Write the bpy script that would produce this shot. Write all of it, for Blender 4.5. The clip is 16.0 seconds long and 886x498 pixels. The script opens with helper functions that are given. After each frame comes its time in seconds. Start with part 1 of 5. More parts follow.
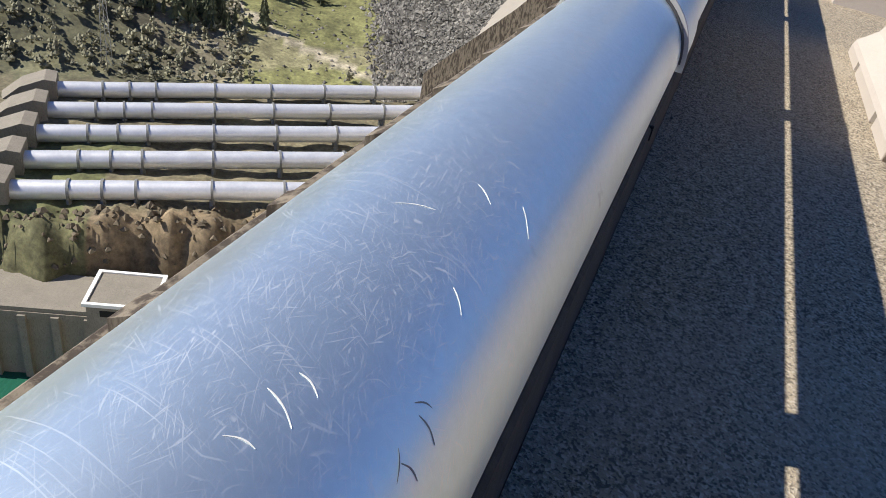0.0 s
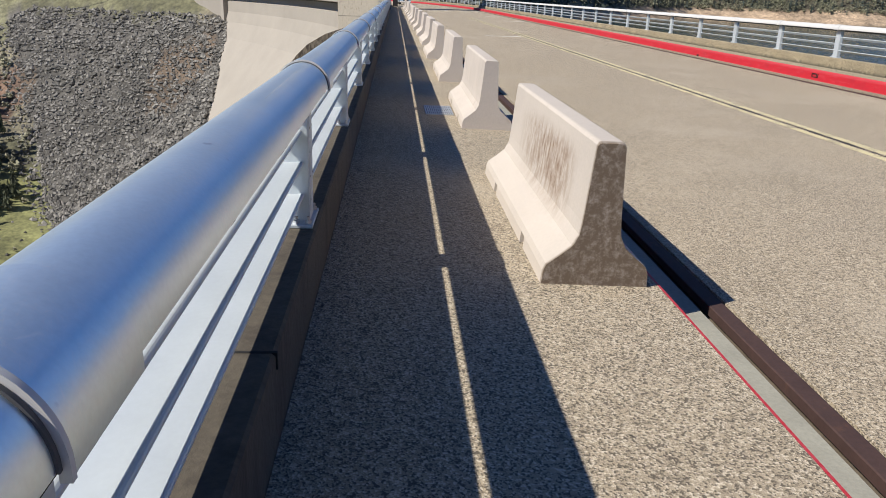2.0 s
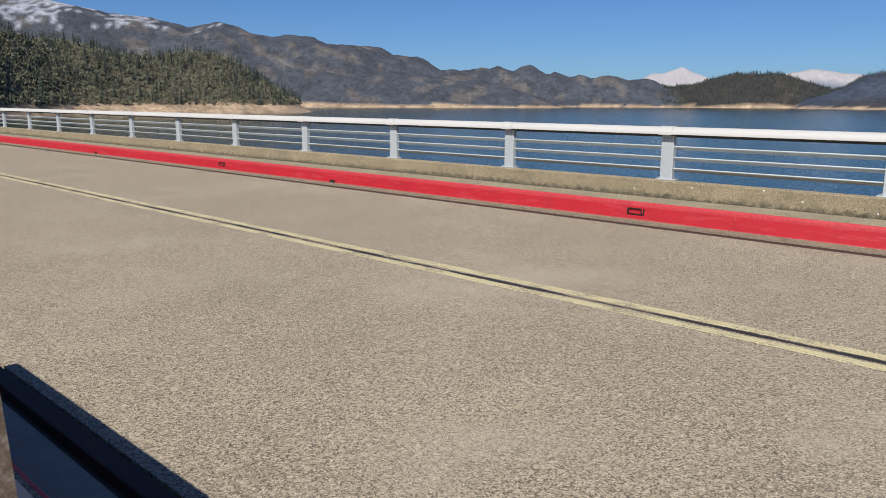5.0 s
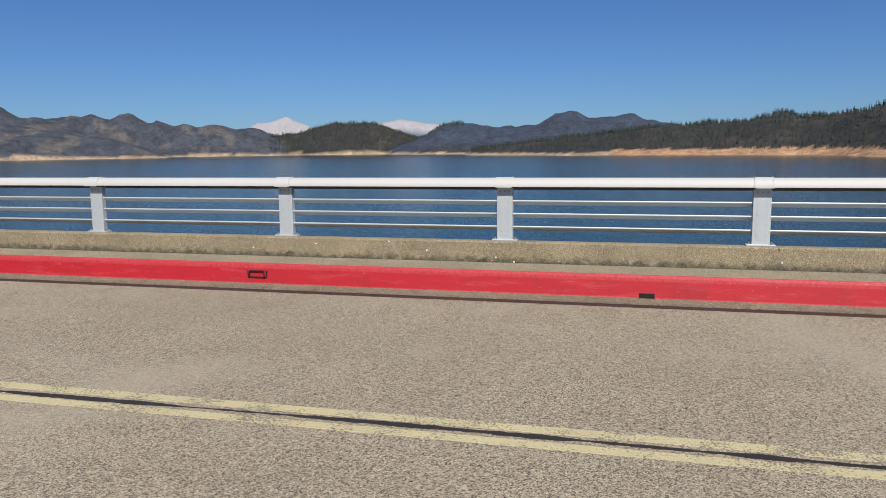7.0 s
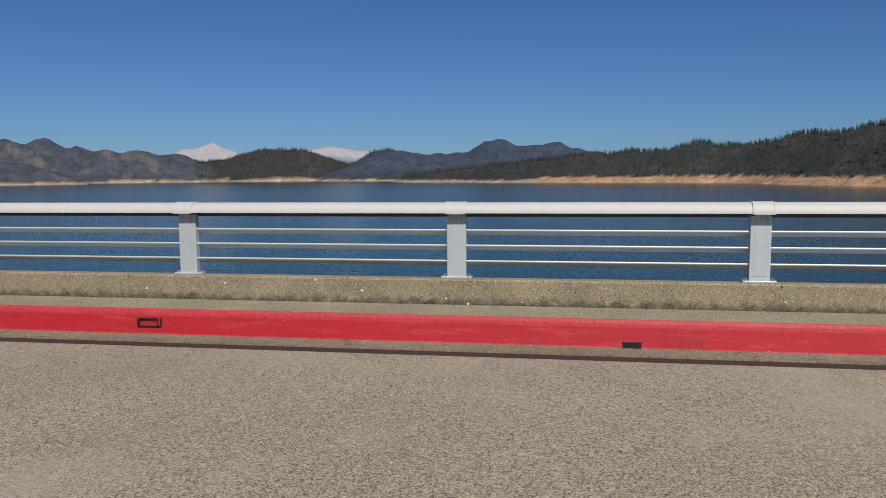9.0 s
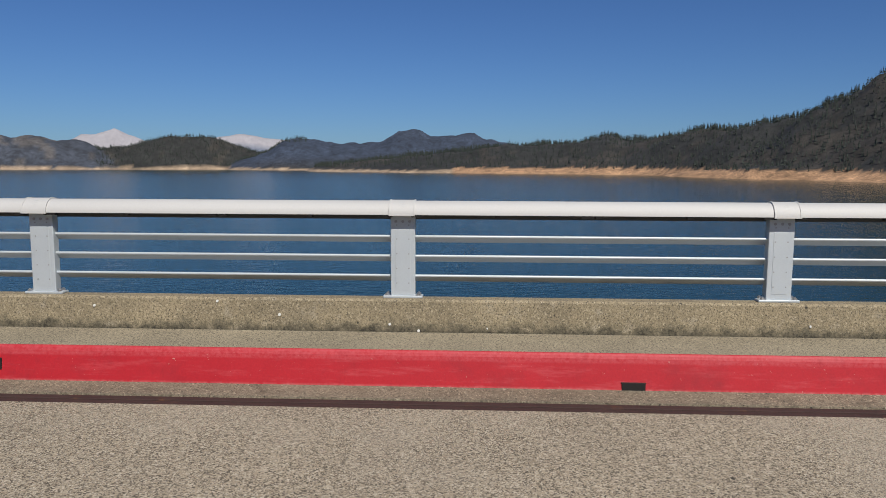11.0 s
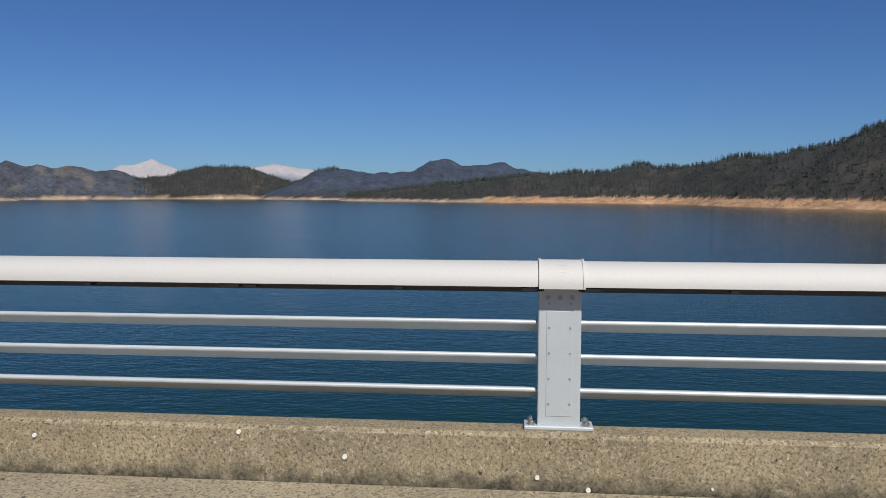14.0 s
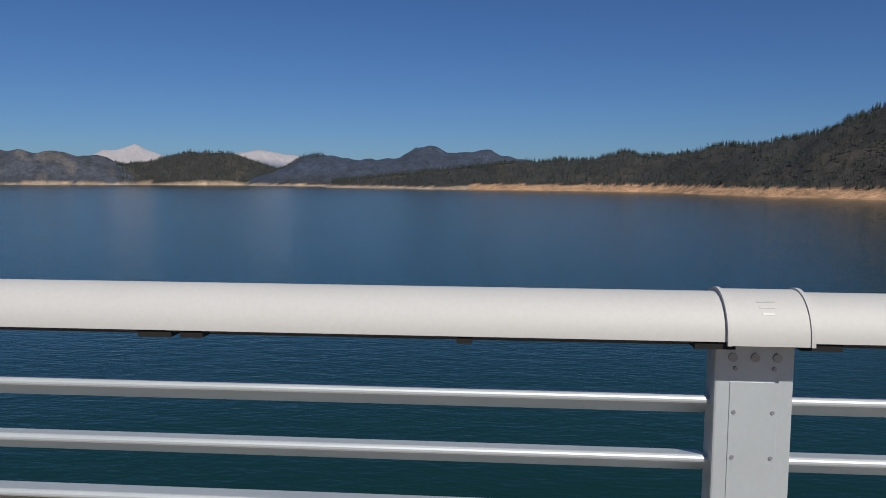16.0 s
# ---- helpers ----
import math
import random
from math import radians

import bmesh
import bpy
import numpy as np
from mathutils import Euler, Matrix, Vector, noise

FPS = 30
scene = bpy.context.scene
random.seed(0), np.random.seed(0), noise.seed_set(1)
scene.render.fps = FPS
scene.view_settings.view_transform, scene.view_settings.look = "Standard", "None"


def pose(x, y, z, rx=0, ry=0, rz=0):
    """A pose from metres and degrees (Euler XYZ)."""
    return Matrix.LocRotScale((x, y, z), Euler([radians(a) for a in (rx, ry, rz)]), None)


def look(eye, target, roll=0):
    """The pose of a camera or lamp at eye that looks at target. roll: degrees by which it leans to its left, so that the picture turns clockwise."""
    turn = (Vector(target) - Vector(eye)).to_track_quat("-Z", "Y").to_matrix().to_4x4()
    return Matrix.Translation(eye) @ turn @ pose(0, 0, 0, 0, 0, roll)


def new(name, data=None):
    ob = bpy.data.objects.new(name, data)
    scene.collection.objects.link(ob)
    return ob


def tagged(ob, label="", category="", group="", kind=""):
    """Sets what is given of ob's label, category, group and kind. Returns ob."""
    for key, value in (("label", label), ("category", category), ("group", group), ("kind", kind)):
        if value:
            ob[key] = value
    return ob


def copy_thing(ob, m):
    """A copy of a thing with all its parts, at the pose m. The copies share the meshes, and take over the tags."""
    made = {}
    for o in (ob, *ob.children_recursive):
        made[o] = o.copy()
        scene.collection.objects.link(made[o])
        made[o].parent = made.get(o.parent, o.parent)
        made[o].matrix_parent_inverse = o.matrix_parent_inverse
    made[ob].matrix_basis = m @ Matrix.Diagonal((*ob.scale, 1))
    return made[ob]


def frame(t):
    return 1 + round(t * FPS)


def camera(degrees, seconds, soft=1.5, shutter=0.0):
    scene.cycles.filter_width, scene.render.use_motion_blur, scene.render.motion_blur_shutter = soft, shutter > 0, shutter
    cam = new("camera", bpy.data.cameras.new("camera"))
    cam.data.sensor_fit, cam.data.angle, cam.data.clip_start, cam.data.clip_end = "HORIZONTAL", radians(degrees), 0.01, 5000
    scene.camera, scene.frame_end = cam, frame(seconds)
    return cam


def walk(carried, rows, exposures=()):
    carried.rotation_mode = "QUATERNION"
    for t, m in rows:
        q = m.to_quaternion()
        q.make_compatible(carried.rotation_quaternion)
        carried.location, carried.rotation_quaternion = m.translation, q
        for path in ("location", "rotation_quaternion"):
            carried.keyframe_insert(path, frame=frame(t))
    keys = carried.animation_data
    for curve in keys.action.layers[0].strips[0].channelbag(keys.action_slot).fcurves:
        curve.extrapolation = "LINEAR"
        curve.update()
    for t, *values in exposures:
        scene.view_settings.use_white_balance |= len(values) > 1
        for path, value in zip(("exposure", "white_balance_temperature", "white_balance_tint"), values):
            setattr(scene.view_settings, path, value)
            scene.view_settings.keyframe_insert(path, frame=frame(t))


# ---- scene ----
cam = camera(61.2, 16.0, soft=0.9)
PATH = [
    (0, (-0.599, -2.597, 1.41), (-1.071, -0.966, 0.353), 11.2),
    (0.5, (-0.592, -2.427, 1.433), (-0.947, -0.707, 0.475), 7.9),
    (1, (-0.532, -2.22, 1.443), (-0.743, -0.422, 0.595), 5.3),
    (1.5, (-0.399, -2.03, 1.478), (-0.445, -0.169, 0.748), 3.4),
    (2, (-0.322, -1.829, 1.493), (-0.186, 0.06, 0.85), 2.0),
    (2.5, (-0.265, -1.566, 1.507), (0.043, 0.322, 0.925), 1.2),
    (3, (-0.189, -1.298, 1.499), (0.303, 0.565, 0.963), 1.4),
    (3.5, (-0.077, -1.011, 1.495), (0.646, 0.788, 1.002), 1.4),
    (4, (0.03, -0.719, 1.496), (0.97, 0.984, 1.034), 1.0),
    (4.5, (0.169, -0.462, 1.475), (1.336, 1.101, 1.034), 0.6),
    (5, (0.325, -0.247, 1.473), (1.75, 1.101, 1.084), 0.2),
    (7.5, (1.972, 0.551, 1.482), (3.911, 0.964, 1.221), -0.5),
    (8, (2.392, 0.63, 1.383), (4.337, 1.017, 1.129), -0.4),
    (8.5, (2.773, 0.794, 1.388), (4.728, 1.155, 1.168), -0.5),
    (11, (4.897, 1.484, 1.394), (6.882, 1.579, 1.169), 0.2),
    (11.5, (5.306, 1.594, 1.391), (7.292, 1.636, 1.158), -0.0),
    (12, (5.789, 1.719, 1.4), (7.777, 1.782, 1.193), -0.2),
    (12.5, (6.253, 1.903, 1.439), (8.242, 2.022, 1.276), -0.1),
    (13, (6.697, 2.06, 1.432), (8.686, 2.228, 1.294), 0.3),
    (13.5, (7.111, 2.211, 1.425), (9.098, 2.395, 1.288), 0.3),
    (14, (7.498, 2.354, 1.413), (9.484, 2.531, 1.265), 0.1),
    (14.5, (7.921, 2.47, 1.402), (9.909, 2.632, 1.244), 0.0),
    (15, (8.311, 2.604, 1.399), (10.299, 2.747, 1.236), -0.1),
    (15.5, (8.699, 2.701, 1.382), (10.686, 2.845, 1.213), 0.4),
    (16, (9.076, 2.798, 1.379), (11.063, 2.936, 1.197), 0.4),
]
EXPOSURES = [(0.0, 0.5), (1.0, 0.42), (2.5, 0.38), (3.5, 0.24), (4.0, 0.2), (5.0, 0.12), (7.5, -0.04), (8.5, -0.25), (11.0, -0.18), (12.0, -0.24), (13.0, -0.1), (14.0, -0.1), (14.5, -0.22), (15.0, -0.29), (16.0, -0.33)]
walk(cam, [(t, look(eye, target, roll)) for t, eye, target, roll in PATH], EXPOSURES)

# ---- light ----
SUN_DIR = Vector((0.895, 0.38, -1.0)).normalized()
sun_el = math.asin(-SUN_DIR.z)
sun_az = math.atan2(-SUN_DIR.x, -SUN_DIR.y)
world = bpy.data.worlds.new("sky")
scene.world = world
world.use_nodes = True
wn = world.node_tree
sky = wn.nodes.new("ShaderNodeTexSky")
sky.sky_type = "NISHITA"
sky.sun_disc = False
sky.sun_elevation = sun_el
sky.sun_rotation = sun_az
sky.altitude = 300
sky.air_density = 0.9
sky.dust_density = 0.3
sky.ozone_density = 2.2
tint = wn.nodes.new("ShaderNodeMix")
tint.data_type, tint.blend_type = "RGBA", "MULTIPLY"
tint.inputs[0].default_value = 1.0
tint.inputs[7].default_value = (0.58, 0.90, 1.42, 1)
wn.links.new(sky.outputs[0], tint.inputs[6])
wn.links.new(tint.outputs[2], wn.nodes["Background"].inputs[0])
wn.nodes["Background"].inputs[1].default_value = 0.053
sun_data = bpy.data.lights.new("sun", "SUN")
sun_data.energy = 5.0
sun_data.angle = radians(0.53)
sun_data.color = (1.0, 0.95, 0.87)
sun = new("sun", sun_data)
sun.matrix_world = Matrix.Translation((0, 0, 50)) @ SUN_DIR.to_track_quat("-Z", "Y").to_matrix().to_4x4()


# ---- materials ----
def material(name, base, rough=0.8, metal=0.0, spread=0.15, grain=40.0, patch=1.2, bump=0.25, depth=0.004, extra=None, coat=0.0):
    """A surface with colour variation at two scales and fine relief; base is linear RGB."""
    m = bpy.data.materials.new(name)
    m.use_nodes = True
    nt = m.node_tree
    b = nt.nodes["Principled BSDF"]
    b.inputs["Metallic"].default_value = metal
    b.inputs["Coat Weight"].default_value = coat
    tc = nt.nodes.new("ShaderNodeTexCoord")

    def tex(scale, detail=5.0, rough_=0.6):
        n = nt.nodes.new("ShaderNodeTexNoise")
        n.inputs["Scale"].default_value = scale
        n.inputs["Detail"].default_value = detail
        n.inputs["Roughness"].default_value = rough_
        nt.links.new(tc.outputs["Object"], n.inputs["Vector"])
        return n
    fine, broad = tex(grain), tex(patch)
    add = nt.nodes.new("ShaderNodeMath")
    add.operation = "ADD"
    nt.links.new(fine.outputs[0], add.inputs[0])
    nt.links.new(broad.outputs[0], add.inputs[1])
    ramp = nt.nodes.new("ShaderNodeValToRGB")
    ramp.color_ramp.elements[0].position = 0.30
    ramp.color_ramp.elements[1].position = 0.70
    ramp.color_ramp.elements[0].color = (*[c * (1 - spread) for c in base], 1)
    ramp.color_ramp.elements[1].color = (*[min(1, c * (1 + spread)) for c in base], 1)
    half = nt.nodes.new("ShaderNodeMath")
    half.operation = "MULTIPLY"
    half.inputs[1].default_value = 0.5
    nt.links.new(add.outputs[0], half.inputs[0])
    nt.links.new(half.outputs[0], ramp.inputs[0])
    nt.links.new(ramp.outputs[0], b.inputs["Base Color"])
    rr = nt.nodes.new("ShaderNodeMapRange")
    rr.inputs[3].default_value = max(0.02, rough - 0.12)
    rr.inputs[4].default_value = min(1, rough + 0.12)
    nt.links.new(broad.outputs[0], rr.inputs[0])
    nt.links.new(rr.outputs[0], b.inputs["Roughness"])
    if bump:
        bp = nt.nodes.new("ShaderNodeBump")
        bp.inputs["Strength"].default_value = bump
        bp.inputs["Distance"].default_value = depth
        nt.links.new(fine.outputs[0], bp.inputs["Height"])
        nt.links.new(bp.outputs[0], b.inputs["Normal"])
    if extra:
        extra(nt, b, tc, tex, ramp)
    return m


def mixed(nt, factor, a_socket, colour, target):
    """Lay a colour over what feeds target, by a factor socket."""
    mx = nt.nodes.new("ShaderNodeMix")
    mx.data_type = "RGBA"
    nt.links.new(factor, mx.inputs[0])
    nt.links.new(a_socket, mx.inputs[6])
    mx.inputs[7].default_value = (*colour, 1)
    nt.links.new(mx.outputs[2], target)
    return mx.outputs[2]


def stepped(nt, socket, low, high, flip=False):
    r = nt.nodes.new("ShaderNodeMapRange")
    r.inputs[1].default_value, r.inputs[2].default_value = low, high
    if flip:
        r.inputs[3].default_value, r.inputs[4].default_value = 1, 0
    nt.links.new(socket, r.inputs[0])
    return r.outputs[0]


def aggregate(nt, b, tc, tex, ramp):
    """Exposed pebbles in worn concrete: light and dark stones, pits, broad stains."""
    v = nt.nodes.new("ShaderNodeTexVoronoi")
    v.inputs["Scale"].default_value = 120
    nt.links.new(tc.outputs["Object"], v.inputs["Vector"])
    sep = nt.nodes.new("ShaderNodeSeparateColor")
    nt.links.new(v.outputs["Color"], sep.inputs[0])
    base = b.inputs["Base Color"]
    c = mixed(nt, stepped(nt, sep.outputs[0], 0.66, 0.80), ramp.outputs[0], (0.52, 0.445, 0.335), base)
    c = mixed(nt, stepped(nt, sep.outputs[1], 0.70, 0.80), c, (0.105, 0.085, 0.060), base)
    clump = tex(36, 9, 0.86)
    c = mixed(nt, stepped(nt, clump.outputs[0], 0.53, 0.58), c, (0.105, 0.085, 0.060), base)
    chips = tex(28, 9, 0.86)
    c = mixed(nt, stepped(nt, chips.outputs[0], 0.56, 0.61), c, (0.57, 0.49, 0.37), base)
    pits = tex(13, 3, 0.5)
    c = mixed(nt, stepped(nt, pits.outputs[0], 0.735, 0.75), c, (0.05, 0.042, 0.032), base)
    big = tex(0.35, 6, 0.65)
    c = mixed(nt, stepped(nt, big.outputs[0], 0.52, 0.82), c, (0.41, 0.35, 0.265), base)
    worn = tex(1.6, 7, 0.72)
    mixed(nt, stepped(nt, worn.outputs[0], 0.62, 0.86), c, (0.175, 0.142, 0.098), base)
    bp = nt.nodes.new("ShaderNodeBump")
    bp.inputs["Strength"].default_value = 0.7
    bp.inputs["Distance"].default_value = 0.004
    nt.links.new(v.outputs["Distance"], bp.inputs["Height"])
    nt.links.new(bp.outputs[0], b.inputs["Normal"])


def weathered(stain, low, high, gritty=False):
    """Streaks and blotches of a second colour."""
    def run(nt, b, tc, tex, ramp):
        mp = nt.nodes.new("ShaderNodeMapping")
        mp.inputs["Scale"].default_value = (3.0, 3.0, 0.7)
        nt.links.new(tc.outputs["Object"], mp.inputs[0])
        n = tex(2.2, 7, 0.68)
        nt.links.new(mp.outputs[0], n.inputs["Vector"])
        f = stepped(nt, n.outputs[0], low, high)
        c = mixed(nt, f, ramp.outputs[0], stain, b.inputs["Base Color"])
        if gritty:
            grit(nt, b, tex, c)
    return run


def scratched(nt, b, tc, tex, ramp):
    """Brushed aluminium, dulled, with fine scratches of many directions and smudges."""
    total = None
    for i, (ang, sc) in enumerate(((0.2, 6.0), (0.75, 10.0), (1.25, 7.0), (1.9, 12.0), (2.4, 8.0), (2.9, 14.0))):
        spin = nt.nodes.new("ShaderNodeMapping")
        spin.inputs["Rotation"].default_value = (0.3 * i, 0.15, ang)
        spin.inputs["Location"].default_value = (3.1 * i, 1.7 * i, 0.9 * i)
        nt.links.new(tc.outputs["Object"], spin.inputs[0])
        wob = tex(6.0 + i, 1, 0.4)
        bend = nt.nodes.new("ShaderNodeMix")
        bend.data_type, bend.blend_type = "RGBA", "ADD"
        bend.inputs[0].default_value = 0.05
        nt.links.new(spin.outputs[0], bend.inputs[6])
        nt.links.new(wob.outputs[1], bend.inputs[7])
        mp = nt.nodes.new("ShaderNodeMapping")
        mp.inputs["Scale"].default_value = (sc * 2.2, sc * 170, sc * 8)
        nt.links.new(bend.outputs[2], mp.inputs[0])
        n = tex(1.0, 1.0, 0.4)
        nt.links.new(mp.outputs[0], n.inputs["Vector"])
        f = stepped(nt, n.outputs[0], 0.665, 0.73)
        if total is None:
            total = f
        else:
            mxm = nt.nodes.new("ShaderNodeMath")
            mxm.operation = "MAXIMUM"
            nt.links.new(total, mxm.inputs[0])
            nt.links.new(f, mxm.inputs[1])
            total = mxm.outputs[0]
    where = tex(2.3, 5, 0.65)
    mul = nt.nodes.new("ShaderNodeMath")
    mul.operation = "MULTIPLY"
    nt.links.new(total, mul.inputs[0])
    soft = nt.nodes.new("ShaderNodeMath")
    soft.operation = "MULTIPLY"
    soft.inputs[1].default_value = 0.85
    nt.links.new(stepped(nt, where.outputs[0], 0.36, 0.64), soft.inputs[0])
    nt.links.new(soft.outputs[0], mul.inputs[1])
    c = mixed(nt, mul.outputs[0], ramp.outputs[0], (0.93, 0.93, 0.92), b.inputs["Base Color"])
    dull = tex(7.0, 6, 0.7)
    haze = stepped(nt, dull.outputs[0], 0.50, 0.78)
    hz = nt.nodes.new("ShaderNodeMath")
    hz.operation = "MULTIPLY"
    hz.inputs[1].default_value = 0.35
    nt.links.new(haze, hz.inputs[0])
    c = mixed(nt, hz.outputs[0], c, (0.80, 0.82, 0.82), b.inputs["Base Color"])
    scuff = tex(13.0, 3, 0.6)
    rub = stepped(nt, scuff.outputs[0], 0.71, 0.76)
    rb = nt.nodes.new("ShaderNodeMath")
    rb.operation = "MULTIPLY"
    rb.inputs[1].default_value = 0.4
    nt.links.new(rub, rb.inputs[0])
    mixed(nt, rb.outputs[0], c, (0.28, 0.31, 0.36), b.inputs["Base Color"])
    rr = nt.nodes.new("ShaderNodeMapRange")
    rr.inputs[3].default_value, rr.inputs[4].default_value = 0.36, 0.6
    nt.links.new(mul.outputs[0], rr.inputs[0])
    nt.links.new(rr.outputs[0], b.inputs["Roughness"])


M_ROAD = material("aggregate_concrete", (0.345, 0.283, 0.195), 0.9, spread=0.24, grain=24, patch=0.6, bump=0.0, extra=aggregate)
def grit(nt, b, tex, c):
    """Dark pits and pale grains a few millimetres across, and sparse larger holes."""
    dark, light, hole = tex(64, 6, 0.85), tex(50, 6, 0.85), tex(21, 2, 0.5)
    c = mixed(nt, stepped(nt, dark.outputs[0], 0.52, 0.57), c, (0.070, 0.058, 0.040), b.inputs["Base Color"])
    c = mixed(nt, stepped(nt, light.outputs[0], 0.56, 0.61), c, (0.50, 0.425, 0.295), b.inputs["Base Color"])
    return mixed(nt, stepped(nt, hole.outputs[0], 0.72, 0.74), c, (0.04, 0.034, 0.026), b.inputs["Base Color"])


def mossy(nt, b, tc, tex, ramp):
    """Pale weathered upper part, dark growth in a ragged band along the foot, stains and pale seeps."""
    n = tex(9, 8, 0.78)
    sep = nt.nodes.new("ShaderNodeSeparateXYZ")
    nt.links.new(tc.outputs["Object"], sep.inputs[0])
    k = nt.nodes.new("ShaderNodeMath")
    k.operation = "MULTIPLY_ADD"
    k.inputs[1].default_value = 0.36
    nt.links.new(n.outputs[0], k.inputs[0])
    nt.links.new(sep.outputs[2], k.inputs[2])
    base = b.inputs["Base Color"]
    q = tex(1.1, 6, 0.7)
    c = mixed(nt, stepped(nt, q.outputs[0], 0.50, 0.72), ramp.outputs[0], (0.215, 0.178, 0.115), base)
    w = tex(4.5, 7, 0.75)
    c = mixed(nt, stepped(nt, w.outputs[0], 0.56, 0.72), c, (0.36, 0.315, 0.235), base)
    c = grit(nt, b, tex, c)
    c = mixed(nt, stepped(nt, k.outputs[0], 0.20, 0.28, True), c, (0.115, 0.100, 0.066), base)
    p = tex(44, 5, 0.75)
    speck = nt.nodes.new("ShaderNodeMath")
    speck.operation = "MULTIPLY"
    nt.links.new(stepped(nt, p.outputs[0], 0.47, 0.56), speck.inputs[0])
    nt.links.new(stepped(nt, k.outputs[0], 0.17, 0.25, True), speck.inputs[1])
    mixed(nt, speck.outputs[0], c, (0.030, 0.026, 0.018), base)


# Base colour darkened for the railing's shade; the blotchy stains are its own.
M_SHADEPAR = material("shaded_stained_parapet", (0.085, 0.071, 0.051), 0.92, spread=0.3, grain=30, patch=1.5, bump=0.6, depth=0.007, extra=weathered((0.05, 0.04, 0.03), 0.48, 0.66, False))
M_PARAPET = material("parapet_concrete", (0.29, 0.237, 0.148), 0.92, spread=0.42, grain=26, patch=1.5, bump=0.8, depth=0.008, extra=mossy)
M_WALKWAY = material("walkway_concrete", (0.32, 0.272, 0.185), 0.9, spread=0.34, grain=42, patch=1.3, bump=0.7, depth=0.006, extra=weathered((0.20, 0.165, 0.11), 0.56, 0.74, True))
def smudged(nt, b, tc, tex, ramp):
    """Brown tyre smudges on the upper side and grime on the end face."""
    sep = nt.nodes.new("ShaderNodeSeparateXYZ")
    nt.links.new(tc.outputs["Object"], sep.inputs[0])
    mp = nt.nodes.new("ShaderNodeMapping")
    mp.inputs["Scale"].default_value = (3.0, 3.6, 1.3)
    mp.inputs["Rotation"].default_value = (0.25, 0, 0)
    nt.links.new(tc.outputs["Object"], mp.inputs[0])
    n = tex(4.0, 9, 0.72)
    nt.links.new(mp.outputs[0], n.inputs["Vector"])

    def product(*sockets):
        out = sockets[0]
        for q in sockets[1:]:
            mm = nt.nodes.new("ShaderNodeMath")
            mm.operation = "MULTIPLY"
            nt.links.new(out, mm.inputs[0])
            nt.links.new(q, mm.inputs[1])
            out = mm.outputs[0]
        return out
    side = product(stepped(nt, n.outputs[0], 0.38, 0.60), stepped(nt, sep.outputs[1], 0.30, 0.65), stepped(nt, sep.outputs[1], 1.4, 2.3, True), stepped(nt, sep.outputs[2], 0.20, 0.38), stepped(nt, sep.outputs[2], 0.62, 0.74, True), stepped(nt, sep.outputs[0], -0.05, -0.09))
    c = mixed(nt, side, ramp.outputs[0], (0.22, 0.15, 0.10), b.inputs["Base Color"])
    e = tex(17.0, 9, 0.82)
    end = product(stepped(nt, sep.outputs[1], 0.03, 0.0), stepped(nt, e.outputs[0], 0.22, 0.52))
    mixed(nt, end, c, (0.135, 0.098, 0.066), b.inputs["Base Color"])


M_BARRIER_DIRTY = material("smudged_barrier_concrete", (0.465, 0.412, 0.355), 0.85, spread=0.08, grain=50, patch=2.0, bump=0.35, depth=0.003, extra=smudged)
M_BARRIER = material("barrier_concrete", (0.47, 0.415, 0.36), 0.85, spread=0.12, grain=50, patch=2.0, bump=0.35, depth=0.003, extra=weathered((0.34, 0.28, 0.22), 0.60, 0.78))
M_DAM = material("dam_concrete", (0.31, 0.279, 0.235), 0.92, spread=0.14, grain=3.0, patch=0.12, bump=0.3, depth=0.03, extra=weathered((0.27, 0.22, 0.16), 0.58, 0.8))
M_ALU = material("scratched_aluminium", (0.76, 0.87, 0.90), 0.38, metal=0.85, spread=0.07, grain=90, patch=3, bump=0.03, depth=0.001, extra=scratched)
M_CAP = material("anodised_aluminium", (0.55, 0.54, 0.515), 0.75, metal=0.2, spread=0.05, grain=70, patch=2, bump=0.04, depth=0.001)
M_POST = material("painted_aluminium", (0.52, 0.56, 0.58), 0.52, metal=0.35, spread=0.05, grain=60, patch=4, bump=0.08, depth=0.001)
